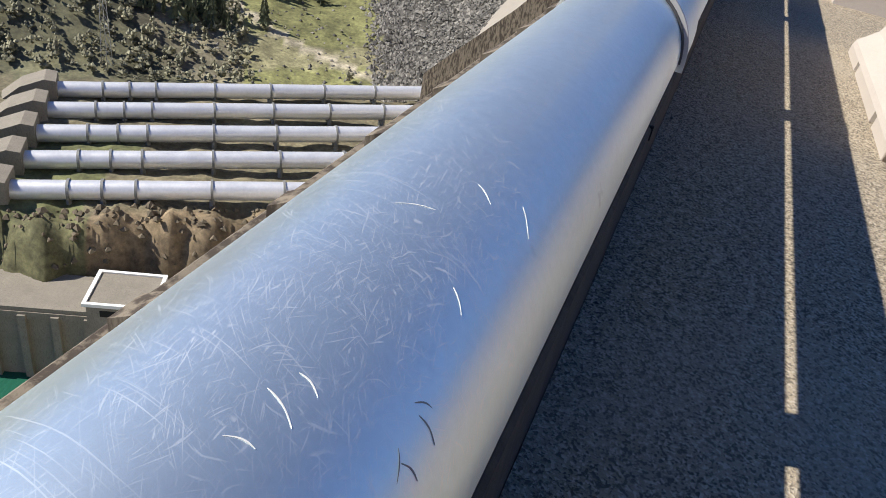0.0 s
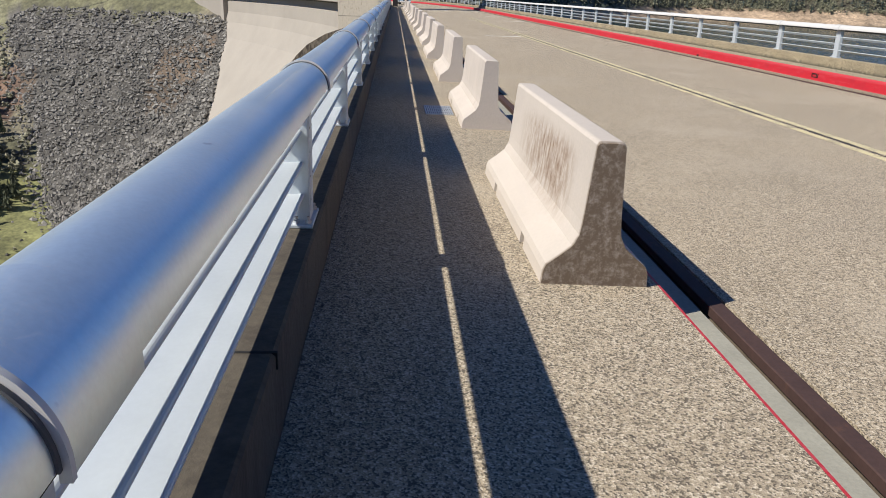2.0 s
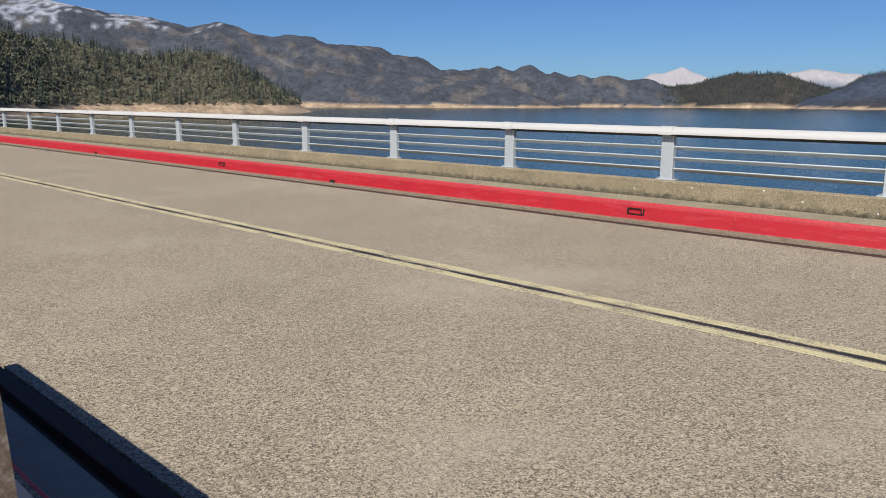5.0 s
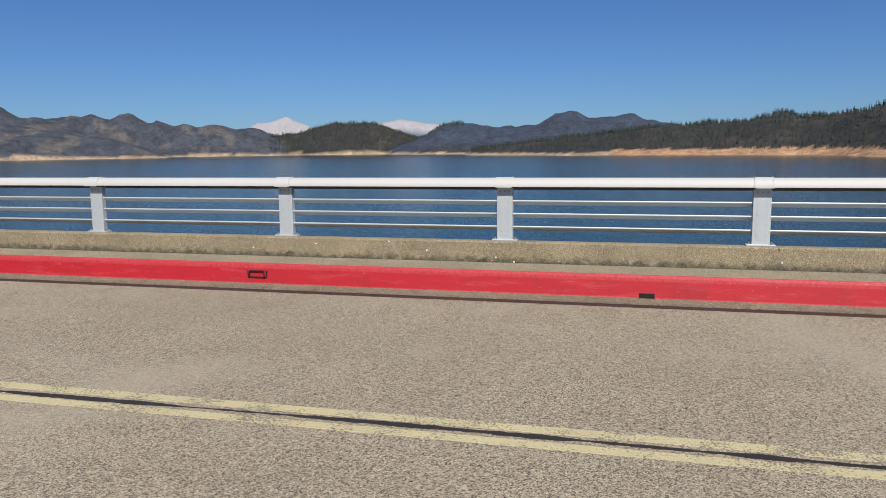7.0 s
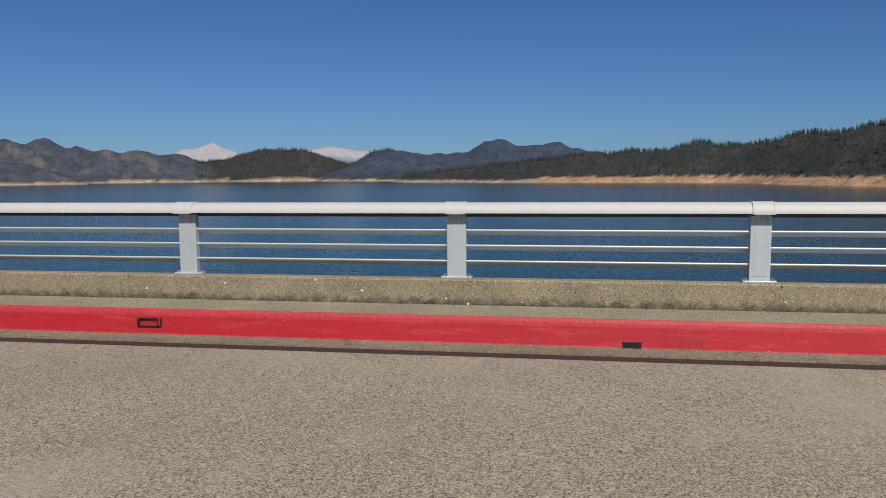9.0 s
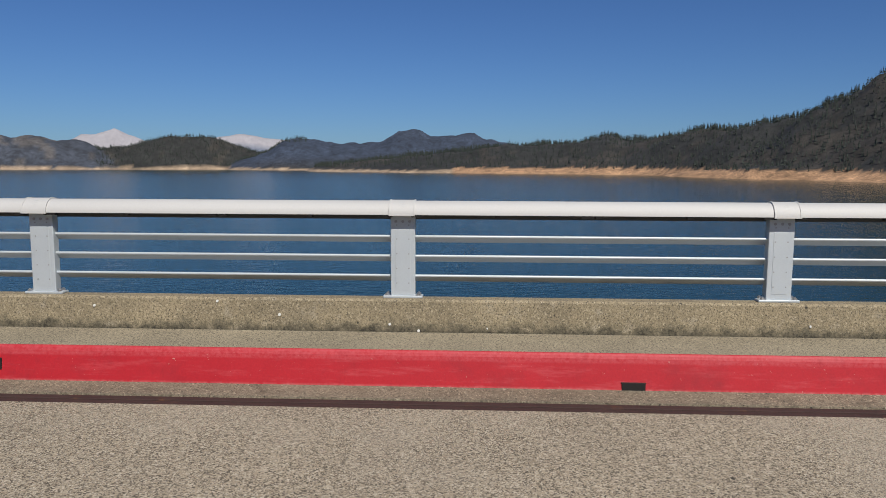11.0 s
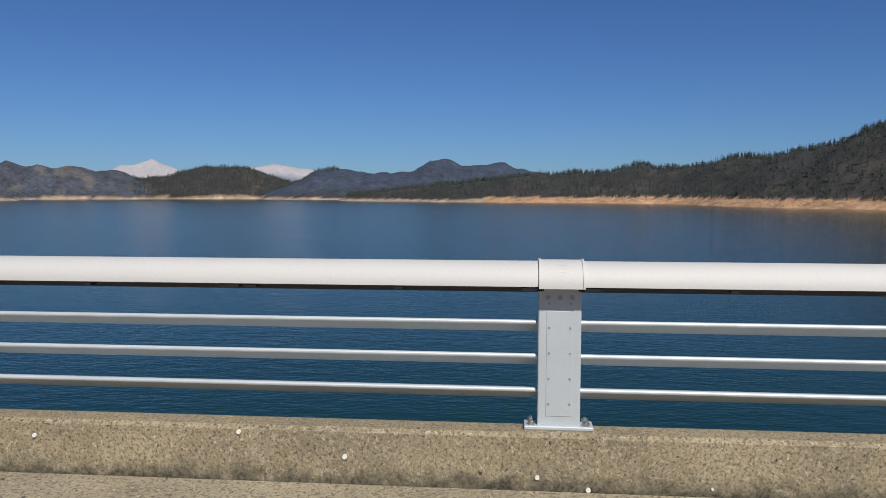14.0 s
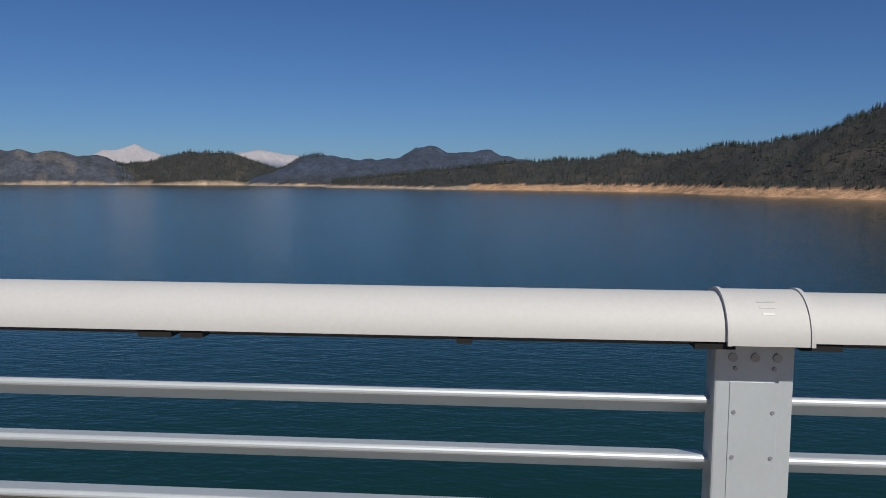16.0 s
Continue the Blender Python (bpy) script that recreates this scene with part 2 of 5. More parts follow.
def scuffed(nt, b, tc, tex, ramp):
    """Paint rubbed pale pink in drifts and along the shoulder, chipped to the concrete at the edges."""
    mp = nt.nodes.new("ShaderNodeMapping")
    mp.inputs["Scale"].default_value = (1, 0.22, 1.8)
    nt.links.new(tc.outputs["Object"], mp.inputs[0])
    base = b.inputs["Base Color"]
    n = tex(8, 9, 0.75)
    nt.links.new(mp.outputs[0], n.inputs["Vector"])
    c = mixed(nt, stepped(nt, n.outputs[0], 0.52, 0.90), ramp.outputs[0], (0.58, 0.10, 0.11), base)
    k = tex(2.3, 7, 0.72)
    c = mixed(nt, stepped(nt, k.outputs[0], 0.52, 0.78), c, (0.30, 0.012, 0.02), base)
    sep = nt.nodes.new("ShaderNodeSeparateXYZ")
    nt.links.new(tc.outputs["Object"], sep.inputs[0])
    j = tex(30, 7, 0.78)

    def band(low, high, flip):
        m = nt.nodes.new("ShaderNodeMath")
        m.operation = "MULTIPLY"
        nt.links.new(stepped(nt, sep.outputs[2], low, high, flip), m.inputs[0])
        nt.links.new(stepped(nt, j.outputs[0], 0.36, 0.66), m.inputs[1])
        return m.outputs[0]
    c = mixed(nt, band(-0.075, -0.060, False), c, (0.50, 0.06, 0.07), base)
    c = mixed(nt, band(-0.265, -0.245, True), c, (0.54, 0.17, 0.16), base)
    m = tex(26, 7, 0.75)
    mixed(nt, stepped(nt, m.outputs[0], 0.66, 0.69), c, (0.55, 0.36, 0.30), base)


M_RED = material("red_curb_paint", (0.43, 0.010, 0.019), 0.6, spread=0.12, grain=50, patch=2.5, bump=0.3, depth=0.003, extra=scuffed)
def worn_paint(bare):
    """Paint rubbed off the high pebbles and lost in larger patches."""
    def run(nt, b, tc, tex, ramp):
        fine, broad = tex(75, 4, 0.6), tex(3.0, 6, 0.7)
        add = nt.nodes.new("ShaderNodeMath")
        add.operation = "MULTIPLY_ADD"
        add.inputs[1].default_value = 0.8
        nt.links.new(broad.outputs[0], add.inputs[0])
        nt.links.new(fine.outputs[0], add.inputs[2])
        mixed(nt, stepped(nt, add.outputs[0], 0.92, 1.01), ramp.outputs[0], bare, b.inputs["Base Color"])
    return run


M_YELLOW = material("worn_yellow_paint", (0.56, 0.49, 0.28), 0.8, spread=0.15, grain=70, patch=6, bump=0.4, depth=0.004, extra=worn_paint((0.20, 0.17, 0.125)))
M_WHITE_PAINT = material("worn_white_paint", (0.62, 0.60, 0.54), 0.8, spread=0.12, grain=60, patch=4, bump=0.3, extra=worn_paint((0.28, 0.24, 0.18)))
M_TAR = material("joint_tar", (0.025, 0.022, 0.02), 0.75, spread=0.3, grain=50, patch=4, bump=0.5)
M_RAIL = material("rusty_rail_steel", (0.052, 0.027, 0.022), 0.8, metal=0.1, spread=0.3, grain=40, patch=6, bump=0.3, extra=weathered((0.11, 0.05, 0.025), 0.60, 0.75))
M_TRENCH = material("trench_dirt", (0.105, 0.083, 0.058), 0.95, spread=0.35, grain=30, patch=5, bump=0.8, depth=0.01)
M_STRIP = material("grout_strip", (0.27, 0.26, 0.21), 0.9, spread=0.2, grain=50, patch=3, bump=0.4)
M_GUTTER = material("dusty_gutter_concrete", (0.23, 0.19, 0.13), 0.92, spread=0.3, grain=30, patch=1.5, bump=0.6, depth=0.006, extra=weathered((0.13, 0.105, 0.07), 0.5, 0.7, True))
# Near-black stand-in for unlit holes; tyres, clips and joints share it.
M_DARK = material("dark_recess", (0.012, 0.011, 0.01), 0.95, spread=0.2, bump=0)
M_BOLT = material("galvanised_bolt", (0.45, 0.45, 0.45), 0.45, metal=0.9, spread=0.15, bump=0)
M_SCREW = material("dull_screw", (0.36, 0.36, 0.36), 0.5, metal=0.6, spread=0.1, bump=0)
M_DARKLINE = material("dark_rail_line", (0.07, 0.07, 0.07), 0.7, spread=0.2, bump=0)
M_MARK = material("stamped_mark", (0.52, 0.52, 0.50), 0.6, metal=0.3, spread=0.1, bump=0)
M_GRATE = material("galvanised_grate", (0.55, 0.57, 0.60), 0.5, metal=0.7, spread=0.15, grain=30, patch=6, bump=0.1)
M_PENSTOCK = material("penstock_paint", (0.80, 0.80, 0.81), 0.36, metal=0.5, spread=0.10, grain=2, patch=0.3, bump=0.05)
M_LEDGE = material("ledge_concrete", (0.20, 0.165, 0.12), 0.92, spread=0.25, grain=8, patch=0.8, bump=0.4, depth=0.02, extra=weathered((0.06, 0.045, 0.033), 0.46, 0.56))
M_TOWER = material("tower_concrete", (0.52, 0.455, 0.355), 0.92, spread=0.14, grain=4, patch=0.4, bump=0.2, depth=0.02, extra=weathered((0.26, 0.19, 0.12), 0.55, 0.72))
M_ANCHOR = material("old_concrete", (0.235, 0.21, 0.17), 0.92, spread=0.22, grain=3, patch=0.4, bump=0.3, depth=0.03, extra=weathered((0.13, 0.11, 0.085), 0.52, 0.70))
M_DARKSTEEL = material("dark_steel", (0.045, 0.04, 0.038), 0.5, metal=0.6, spread=0.2, bump=0)
M_WHITEWALL = material("white_paint", (0.75, 0.75, 0.73), 0.6, spread=0.06, grain=10, patch=1, bump=0.05)
M_CAR = material("car_paint", (0.42, 0.52, 0.66), 0.3, metal=0.5, spread=0.05, bump=0, coat=0.6)
M_CARGLASS = material("dark_glass", (0.02, 0.025, 0.03), 0.1, spread=0.05, bump=0)
def per_piece(low, high):
    """Each loose piece a little lighter or darker than the next."""
    def run(nt, b, tc, tex, ramp):
        geo = nt.nodes.new("ShaderNodeNewGeometry")
        r = nt.nodes.new("ShaderNodeMapRange")
        r.inputs[3].default_value, r.inputs[4].default_value = low, high
        nt.links.new(geo.outputs["Random Per Island"], r.inputs[0])
        vm = nt.nodes.new("ShaderNodeVectorMath")
        vm.operation = "SCALE"
        nt.links.new(ramp.outputs[0], vm.inputs[0])
        nt.links.new(r.outputs[0], vm.inputs["Scale"])
        nt.links.new(vm.outputs[0], b.inputs["Base Color"])
    return run


M_FIR = material("fir_needles", (0.070, 0.080, 0.043), 0.85, spread=0.45, grain=0.5, patch=0.05, bump=0, extra=per_piece(0.6, 1.5))
M_FAR_FIR = material("far_fir_needles", (0.027, 0.036, 0.028), 0.85, spread=0.4, grain=0.2, patch=0.02, bump=0, extra=per_piece(0.7, 1.3))
M_FAR_BRUSH = material("far_brush_leaves", (0.125, 0.122, 0.078), 0.9, spread=0.45, grain=0.3, patch=0.02, bump=0, extra=per_piece(0.5, 1.6))
M_SHRUB = material("brush_leaves", (0.21, 0.20, 0.13), 0.9, spread=0.45, grain=0.7, patch=0.06, bump=0, extra=per_piece(0.55, 1.5))
M_RUBBLE = material("rubble_stone", (0.145, 0.136, 0.120), 0.95, spread=0.45, grain=1.2, patch=0.15, bump=0.3, depth=0.05, extra=per_piece(0.45, 1.7))
M_CLIFF = material("brown_cliff_rock", (0.13, 0.105, 0.07), 0.95, spread=0.5, grain=1.0, patch=0.2, bump=0.4, depth=0.06)
M_BAND = material("penstock_band", (0.22, 0.22, 0.21), 0.6, metal=0.3, spread=0.2, bump=0)
M_SPLASH = material("bird_lime", (0.72, 0.71, 0.66), 0.9, spread=0.1, grain=60, patch=8, bump=0.2)


# ---- building helpers ----
def part(name, bm, mat, parent=None, label="", smooth=False):
    me = bpy.data.meshes.new(name)
    bm.to_mesh(me)
    bm.free()
    me.materials.append(mat)
    if smooth:
        for p in me.polygons:
            p.use_smooth = True
        me.set_sharp_from_angle(angle=radians(38))
    ob = new(name, me)
    if parent is not None:
        ob.parent = parent
    if label:
        tagged(ob, label)
    return ob


def thing(name, label, category, group="", kind="", at=None):
    ob = new(name)
    ob.empty_display_size = 0.1
    if at is not None:
        ob.matrix_basis = at
    return tagged(ob, label, category, group, kind)


def add_box(bm, x0, x1, y0, y1, z0, z1, bevel=0.0):
    r = bmesh.ops.create_cube(bm, size=1.0)
    vs = r["verts"]
    for v in vs:
        v.co = Vector((x0 + (v.co.x + 0.5) * (x1 - x0), y0 + (v.co.y + 0.5) * (y1 - y0), z0 + (v.co.z + 0.5) * (z1 - z0)))
    if bevel:
        es = list({e for v in vs for e in v.link_edges})
        bmesh.ops.bevel(bm, geom=es, offset=bevel, segments=2, affect="EDGES", profile=0.5)
    return vs


def box(x0, x1, y0, y1, z0, z1, bevel=0.0):
    bm = bmesh.new()
    add_box(bm, x0, x1, y0, y1, z0, z1, bevel)
    return bm


def cylinder(r, p0, p1, seg=16, r2=None):
    bm = bmesh.new()
    add_cylinder(bm, r, p0, p1, seg, r2)
    return bm


def add_cylinder(bm, r, p0, p1, seg=16, r2=None):
    a, b = Vector(p0), Vector(p1)
    m = Matrix.Translation((a + b) / 2) @ (b - a).to_track_quat("Z", "Y").to_matrix().to_4x4()
    bmesh.ops.create_cone(bm, cap_ends=True, segments=seg, radius1=r, radius2=r if r2 is None else r2, depth=(b - a).length, matrix=m)


def sweep(section, stations, closed=True, caps=True):
    """A section of (across, up) points carried along stations, each a function (across, up) -> place."""
    bm = bmesh.new()
    rows = [[bm.verts.new(st(a, u)) for a, u in section] for st in stations]
    n = len(section)
    for r0, r1 in zip(rows, rows[1:]):
        for i in range(n if closed else n - 1):
            j = (i + 1) % n
            bm.faces.new((r0[i], r0[j], r1[j], r1[i]))
    if caps and closed:
        bm.faces.new(rows[0])
        bm.faces.new(list(reversed(rows[-1])))
    bmesh.ops.recalc_face_normals(bm, faces=bm.faces)
    return bm


# The crest runs straight along y to BEND, then turns gently to the downstream side.
BEND, RADIUS = 85.0, 350.0


def crest(s, across, up):
    if s <= BEND:
        return Vector((across, s, up))
    th = (s - BEND) / RADIUS
    return Vector((-RADIUS + (RADIUS + across) * math.cos(th), BEND + (RADIUS + across) * math.sin(th), up))


def crest_pose(s, across, up):
    th = max(0.0, (s - BEND) / RADIUS)
    return Matrix.Translation(crest(s, across, up)) @ Matrix.Rotation(th, 4, "Z")


def along(values):
    return [lambda a, u, s=s: crest(s, a, u) for s in values]


S_LONG = [-70.0, -30.0, -8.0, 0.0, 10.0, 25.0, 45.0, 65.0, 85.0] + [85.0 + 7.5 * i for i in range(1, 30)]
FALL = -0.027


ROAD_Z = -0.275


def road_z(x):
    """The downstream walkway falls gently to its curb; the roadway beyond lies lower and level."""
    return FALL * x if x < 1.2 else ROAD_Z


# ---- the crest: road, parapets, curb, walkway ----
def slab(name, x0, x1, mat, label, thick=0.5, drop=0.0):
    sec = [(x0, road_z(x0) - drop), (x1, road_z(x1) - drop), (x1, road_z(x1) - thick), (x0, road_z(x0) - thick)]
    return tagged(part(name, sweep(sec, along(S_LONG)), mat), label, "road", kind="structure")


slab("walkway_downstream", -0.70, 1.186, M_ROAD, "speckled exposed-aggregate concrete walkway beside the downstream parapet")
sec = [(1.186, road_z(1.186)), (1.205, -0.036), (1.216, -0.052), (1.255, ROAD_Z), (1.255, -0.7), (1.186, -0.7)]
tagged(part("curb_downstream", sweep(sec, along(S_LONG)), M_RED), "red painted concrete curb edging the downstream walkway", "curb", kind="structure")
slab("road", 1.765, 9.862, M_ROAD, "wide tan exposed-aggregate concrete roadway on the dam crest")
sec = [(10.07, road_z(10.07) + 0.004), (10.22, road_z(10.22) + 0.004), (10.334, -0.262), (10.338, -0.262), (10.338, -0.7), (10.07, -0.7)]
tagged(part("gutter", sweep(sec, along(S_LONG)), M_GUTTER), "narrow dusty concrete gutter strip along the red curb", "road", kind="structure")
slab("grout_strip", 1.255, 1.572, M_STRIP, "grey-green grout strip beside the sunken crane rail", drop=0.018)
slab("trench", 1.572, 1.765, M_TRENCH, "dirty recessed trench holding the crane rail", drop=0.085)
slab("lake_rail_trench", 9.862, 10.07, M_TRENCH, "dirty recessed trench holding the lake-side rail", drop=0.05)

# paint on the road
def stripe(name, x0, x1, s0, s1, mat, label, lift=0.004):
    ss = [s0] + [s for s in S_LONG if s0 < s < s1] + [s1]
    sec = [(x0, road_z(x0) + lift), (x1, road_z(x1) + lift), (x1, road_z(x1) - 0.02), (x0, road_z(x0) - 0.02)]
    return tagged(part(name, sweep(sec, along(ss)), mat), label, "road marking", kind="structure")


stripe("yellow_line", 5.76, 5.86, -60, 64, M_YELLOW, "worn yellow painted centre stripe beside the joint")
stripe("yellow_line", 6.0, 6.11, -60, 64, M_YELLOW, "worn yellow painted centre stripe beside the joint")
def tar_joint():
    """A crack sealed with tar: a ragged ribbon that pinches off here and there."""
    rr = random.Random(21)
    bm = bmesh.new()
    y, prev, w = -30.0, None, 0.02
    while y < 64:
        w += rr.uniform(-0.009, 0.009)
        w = min(0.034, max(0.003, w))
        c = 5.925 + 0.012 * math.sin(y * 0.9) + rr.uniform(-0.004, 0.004)
        row = [bm.verts.new((c - w, y, road_z(c) + 0.0055)), bm.verts.new((c + w, y, road_z(c) + 0.0055)), bm.verts.new((c + w, y, road_z(c) - 0.02)), bm.verts.new((c - w, y, road_z(c) - 0.02))]
        if prev:
            for i in range(4):
                j = (i + 1) % 4
                bm.faces.new((prev[i], prev[j], row[j], row[i]))
        prev = row
        y += 0.05 if y < 20 else 0.4
    bmesh.ops.recalc_face_normals(bm, faces=bm.faces)
    return bm


tagged(part("tar_joint", tar_joint(), M_TAR), "ragged black tar-sealed joint between the yellow stripes", "road marking", kind="structure")

# downstream parapet and its outer ledge
PAR_Z = 0.345
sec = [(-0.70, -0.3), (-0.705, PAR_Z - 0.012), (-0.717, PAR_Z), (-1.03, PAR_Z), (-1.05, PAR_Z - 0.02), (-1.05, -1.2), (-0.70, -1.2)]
tagged(part("parapet_downstream", sweep(sec, along(S_LONG)), M_SHADEPAR), "low weathered concrete parapet under the railing, colour darkened for shade", "parapet", kind="structure")

# lake side: red curb, walkway, parapet
CURB_X = 10.335
sec = [(CURB_X, -0.6), (CURB_X, -0.272), (CURB_X + 0.036, -0.034), (CURB_X + 0.043, -0.014), (CURB_X + 0.054, -0.001), (CURB_X + 0.065, 0.003), (CURB_X + 0.065, -0.6)]
tagged(part("curb_lake", sweep(sec, along(S_LONG)), M_RED), "red painted concrete curb, scuffed, along the walkway", "curb", kind="structure")
sec = [(CURB_X + 0.065, 0.0), (10.98, 0.006), (10.98, -0.6), (CURB_X + 0.065, -0.6)]
tagged(part("walkway", sweep(sec, along(S_LONG)), M_WALKWAY), "narrow raised concrete walkway behind the red curb", "pavement", kind="structure")
LAKE_PAR_Z = 0.282
sec = [(10.98, -0.6), (10.985, LAKE_PAR_Z - 0.02), (11.005, LAKE_PAR_Z), (11.135, LAKE_PAR_Z), (11.15, LAKE_PAR_Z - 0.015), (11.15, -0.6)]
tagged(part("parapet_lake", sweep(sec, along(S_LONG)), M_PARAPET), "weathered brown concrete parapet carrying the lake railing", "parapet", kind="structure")


# ---- railings ----
def arch(r, wall, drop, seg=14, squash=1.0):
    """An upside-down U: outer half circle and inner one, with short straight sides."""
    out = [(r * math.cos(math.pi * i / seg), r * squash * math.sin(math.pi * i / seg)) for i in range(seg + 1)]
    inn = [((r - wall) * math.cos(math.pi * i / seg), (r - wall) * squash * math.sin(math.pi * i / seg)) for i in reversed(range(seg + 1))]
    return [(r, -drop)] + out + [(-r, -drop), (-r + wall, -drop)] + inn + [(r - wall, -drop)]


def local_sweep(section, y0, y1, axis_x=0.0, axis_z=0.0, n=1):
    st = [lambda a, u, y=y0 + (y1 - y0) * i / n: Vector((axis_x + a, y, axis_z + u)) for i in range(n + 1)]
    return sweep(section, st)


def slat_section(d, h, lean):
    """A slat with a flat top falling away from a small rounded nose at +across, and an undercut face below it."""
    r = 0.012
    pts = [(-d / 2, -lean - 0.016), (-d / 2, -lean - 0.004), (-d / 2 + 0.02, -lean * 0.85), (d / 2 - r, 0.0)]
    pts += [(d / 2 - r + r * math.cos(q), -r + r * math.sin(q)) for q in (1.2, 0.75, 0.3, -0.15, -0.6)]
    return pts + [(d / 2 - r - 0.060, -h), (d / 2 - r - 0.070, -h)]


SPAN, CAP_R, RAIL_H = 3.08, 0.115, 0.815
SLAT_Z, LEFT_SLAT_Z = (0.193, 0.360, 0.524), (0.163, 0.328, 0.490)


def bay(metal_top, label, with_marks, cap_r):
    """One railing bay: post, sleeve, cap rail and three slats. The road side is +x, the bay runs along +y from its post."""
    r = thing("railing_bay", label, "railing")
    face = 0.015
    half = 0.102 if with_marks else 0.085
    part("post", box(-0.068 if with_marks else -0.155, face, -half, half, 0.018, 0.705, 0.006), M_POST, r)
    plate = part("base_plate", box(-0.07 if with_marks else -0.165, 0.035, -0.165, 0.165, 0.0, 0.02, 0.005), M_POST, r)
    for y in (-0.13, 0.13):
        for x in (-0.05, 0.012):
            bm = cylinder(0.018, (x, y, 0.02), (x, y, 0.036), 6)
            add_cylinder(bm, 0.009, (x, y, 0.03), (x, y, 0.044 if with_marks else 0.055), 8)
            part("bolt", bm, M_BOLT, plate)
    panel = part("access_panel", box(face - 0.002, face + 0.0025, -0.062, 0.062, 0.065, 0.575, 0.001), M_POST, r)
    for y in (-0.05, 0.05):
        for z in (0.125, 0.248, 0.371, 0.494):
            part("screw", cylinder(0.0055, (face, y, z), (face + 0.005, y, z), 8), M_SCREW, panel)
    for y in (-0.057, 0.0, 0.057):
        part("rivet", cylinder(0.012, (face, y, 0.64), (face + 0.005, y, 0.64), 10), M_SCREW, r)
    for y in (-0.05, 0.05):
        part("rivet", cylinder(0.006, (face, y, 0.61), (face + 0.004, y, 0.61), 8), M_SCREW, r)
    top = RAIL_H - CAP_R
    near, far, drop = (0.094, 0.098, 0.008) if with_marks else (0.10, 0.125, 0.016)
    part("sleeve", local_sweep(arch(cap_r + 0.007, 0.010, drop, 28), -near, far, 0.0, top), metal_top, r, smooth=True)
    part("rim", local_sweep(arch(cap_r + 0.0115, 0.013, drop, 28), -near - 0.01, -near, 0.0, top), M_CAP, r, smooth=True)
    if with_marks:
        part("rim", local_sweep(arch(cap_r + 0.0115, 0.013, drop, 28), far, far + 0.01, 0.0, top), metal_top, r, smooth=True)
    if not with_marks:
        part("seal", local_sweep(arch(cap_r + 0.004, 0.004, 0.0, 28), -0.118, -0.111, 0.0, top), M_DARKLINE, r, smooth=True)
    part("cap_rail", local_sweep(arch(cap_r, 0.012, 0.0, 28), 0.004, SPAN - 0.004, 0.0, top, 2), metal_top, r, smooth=True)
    part("soffit", box(-cap_r + 0.014, cap_r - 0.014, 0.088, SPAN - 0.088, top - 0.006, top + 0.008), M_DARKLINE, r)
    # Added strip behind the cap lip, sized to narrow the slot of sunlight.
    part("sun_stop_strip", box(-CAP_R + 0.002, -CAP_R + 0.05, 0.088, SPAN - 0.088, top - (0.046 if with_marks else 0.072), top - 0.006), M_DARKLINE, r)
    for z in SLAT_Z if with_marks else LEFT_SLAT_Z:
        part("slat", local_sweep(slat_section(0.140, 0.066 if with_marks else 0.050, 0.030 if with_marks else 0.006), half - 0.002, SPAN - half + 0.002, -0.084, z), M_POST, r, smooth=False)
    for y, w in ((0.13, 0.05), (0.78, 0.02), (1.50, 0.045), (1.60, 0.03), (2.32, 0.02), (SPAN - 0.13, 0.05)):
        part("clip", box(0.05, 0.106, y - w, y + w, top - 0.02, top - 0.004), M_DARK, r)
    if with_marks:
        for i in range(3):
            w = 0.045 - 0.008 * i
            a = 0.95 - 0.16 * i
            p = Vector((math.cos(a) * (cap_r + 0.0072), 0, top + math.sin(a) * (cap_r + 0.0072)))
            mk = part("marking", box(-0.003, 0.003, -w / 2, w / 2, -0.0006, 0.0006), M_MARK, r)
            mk.matrix_basis = Matrix.Translation(p) @ Matrix.Rotation(math.pi / 2 - a, 4, "Y")
    return r


left_label = "scratched aluminium railing bay with fat round handrail and flat slats"
lake_label = "pale aluminium railing bay with rounded cap on the lake parapet"
left_bay = tagged(bay(M_ALU, left_label, False, 0.119), group="downstream railing")
LEFT_X, LEFT_Y0 = -0.76, 2.0
left_bay.matrix_basis = Matrix.Translation((LEFT_X, LEFT_Y0 - SPAN, PAR_Z))
for k in list(range(-6, -1)) + list(range(0, 27)):
    copy_thing(left_bay, crest_pose(LEFT_Y0 + SPAN * k, LEFT_X, PAR_Z))
lake_bay = tagged(bay(M_CAP, lake_label, True, 0.112), group="lake railing")
LAKE_X, LAKE_Y0 = 11.075, 2.113
turn = Matrix.Rotation(math.pi, 4, "Z")
lake_bay.matrix_basis = Matrix.Translation((LAKE_X, LAKE_Y0, LAKE_PAR_Z)) @ turn
for k in list(range(-6, 0)) + list(range(1, 62)):
    copy_thing(lake_bay, crest_pose(LAKE_Y0 + SPAN * k, LAKE_X, LAKE_PAR_Z) @ turn)


# ---- crane rails ----
def crane_rail(name, x0, x1, drop, label):
    zc = road_z((x0 + x1) / 2) - drop
    h = [(x0, zc - 0.06), (x0, zc - 0.004), (x0 + 0.008, zc), (x1 - 0.008, zc), (x1, zc - 0.004), (x1, zc - 0.06)]
    return tagged(part(name, sweep(h, along(S_LONG)), M_RAIL), label, "rail", kind="structure")


crane_rail("crane_rail", 1.637, 1.745, -0.002, "rusty dark brown steel crane rail set in the roadway")
crane_rail("lake_crane_rail", 9.875, 9.955, 0.004, "rusty brown steel rail along the gutter")
crane_rail("lake_crane_rail", 9.975, 10.055, 0.004, "rusty brown steel guard angle along the gutter")


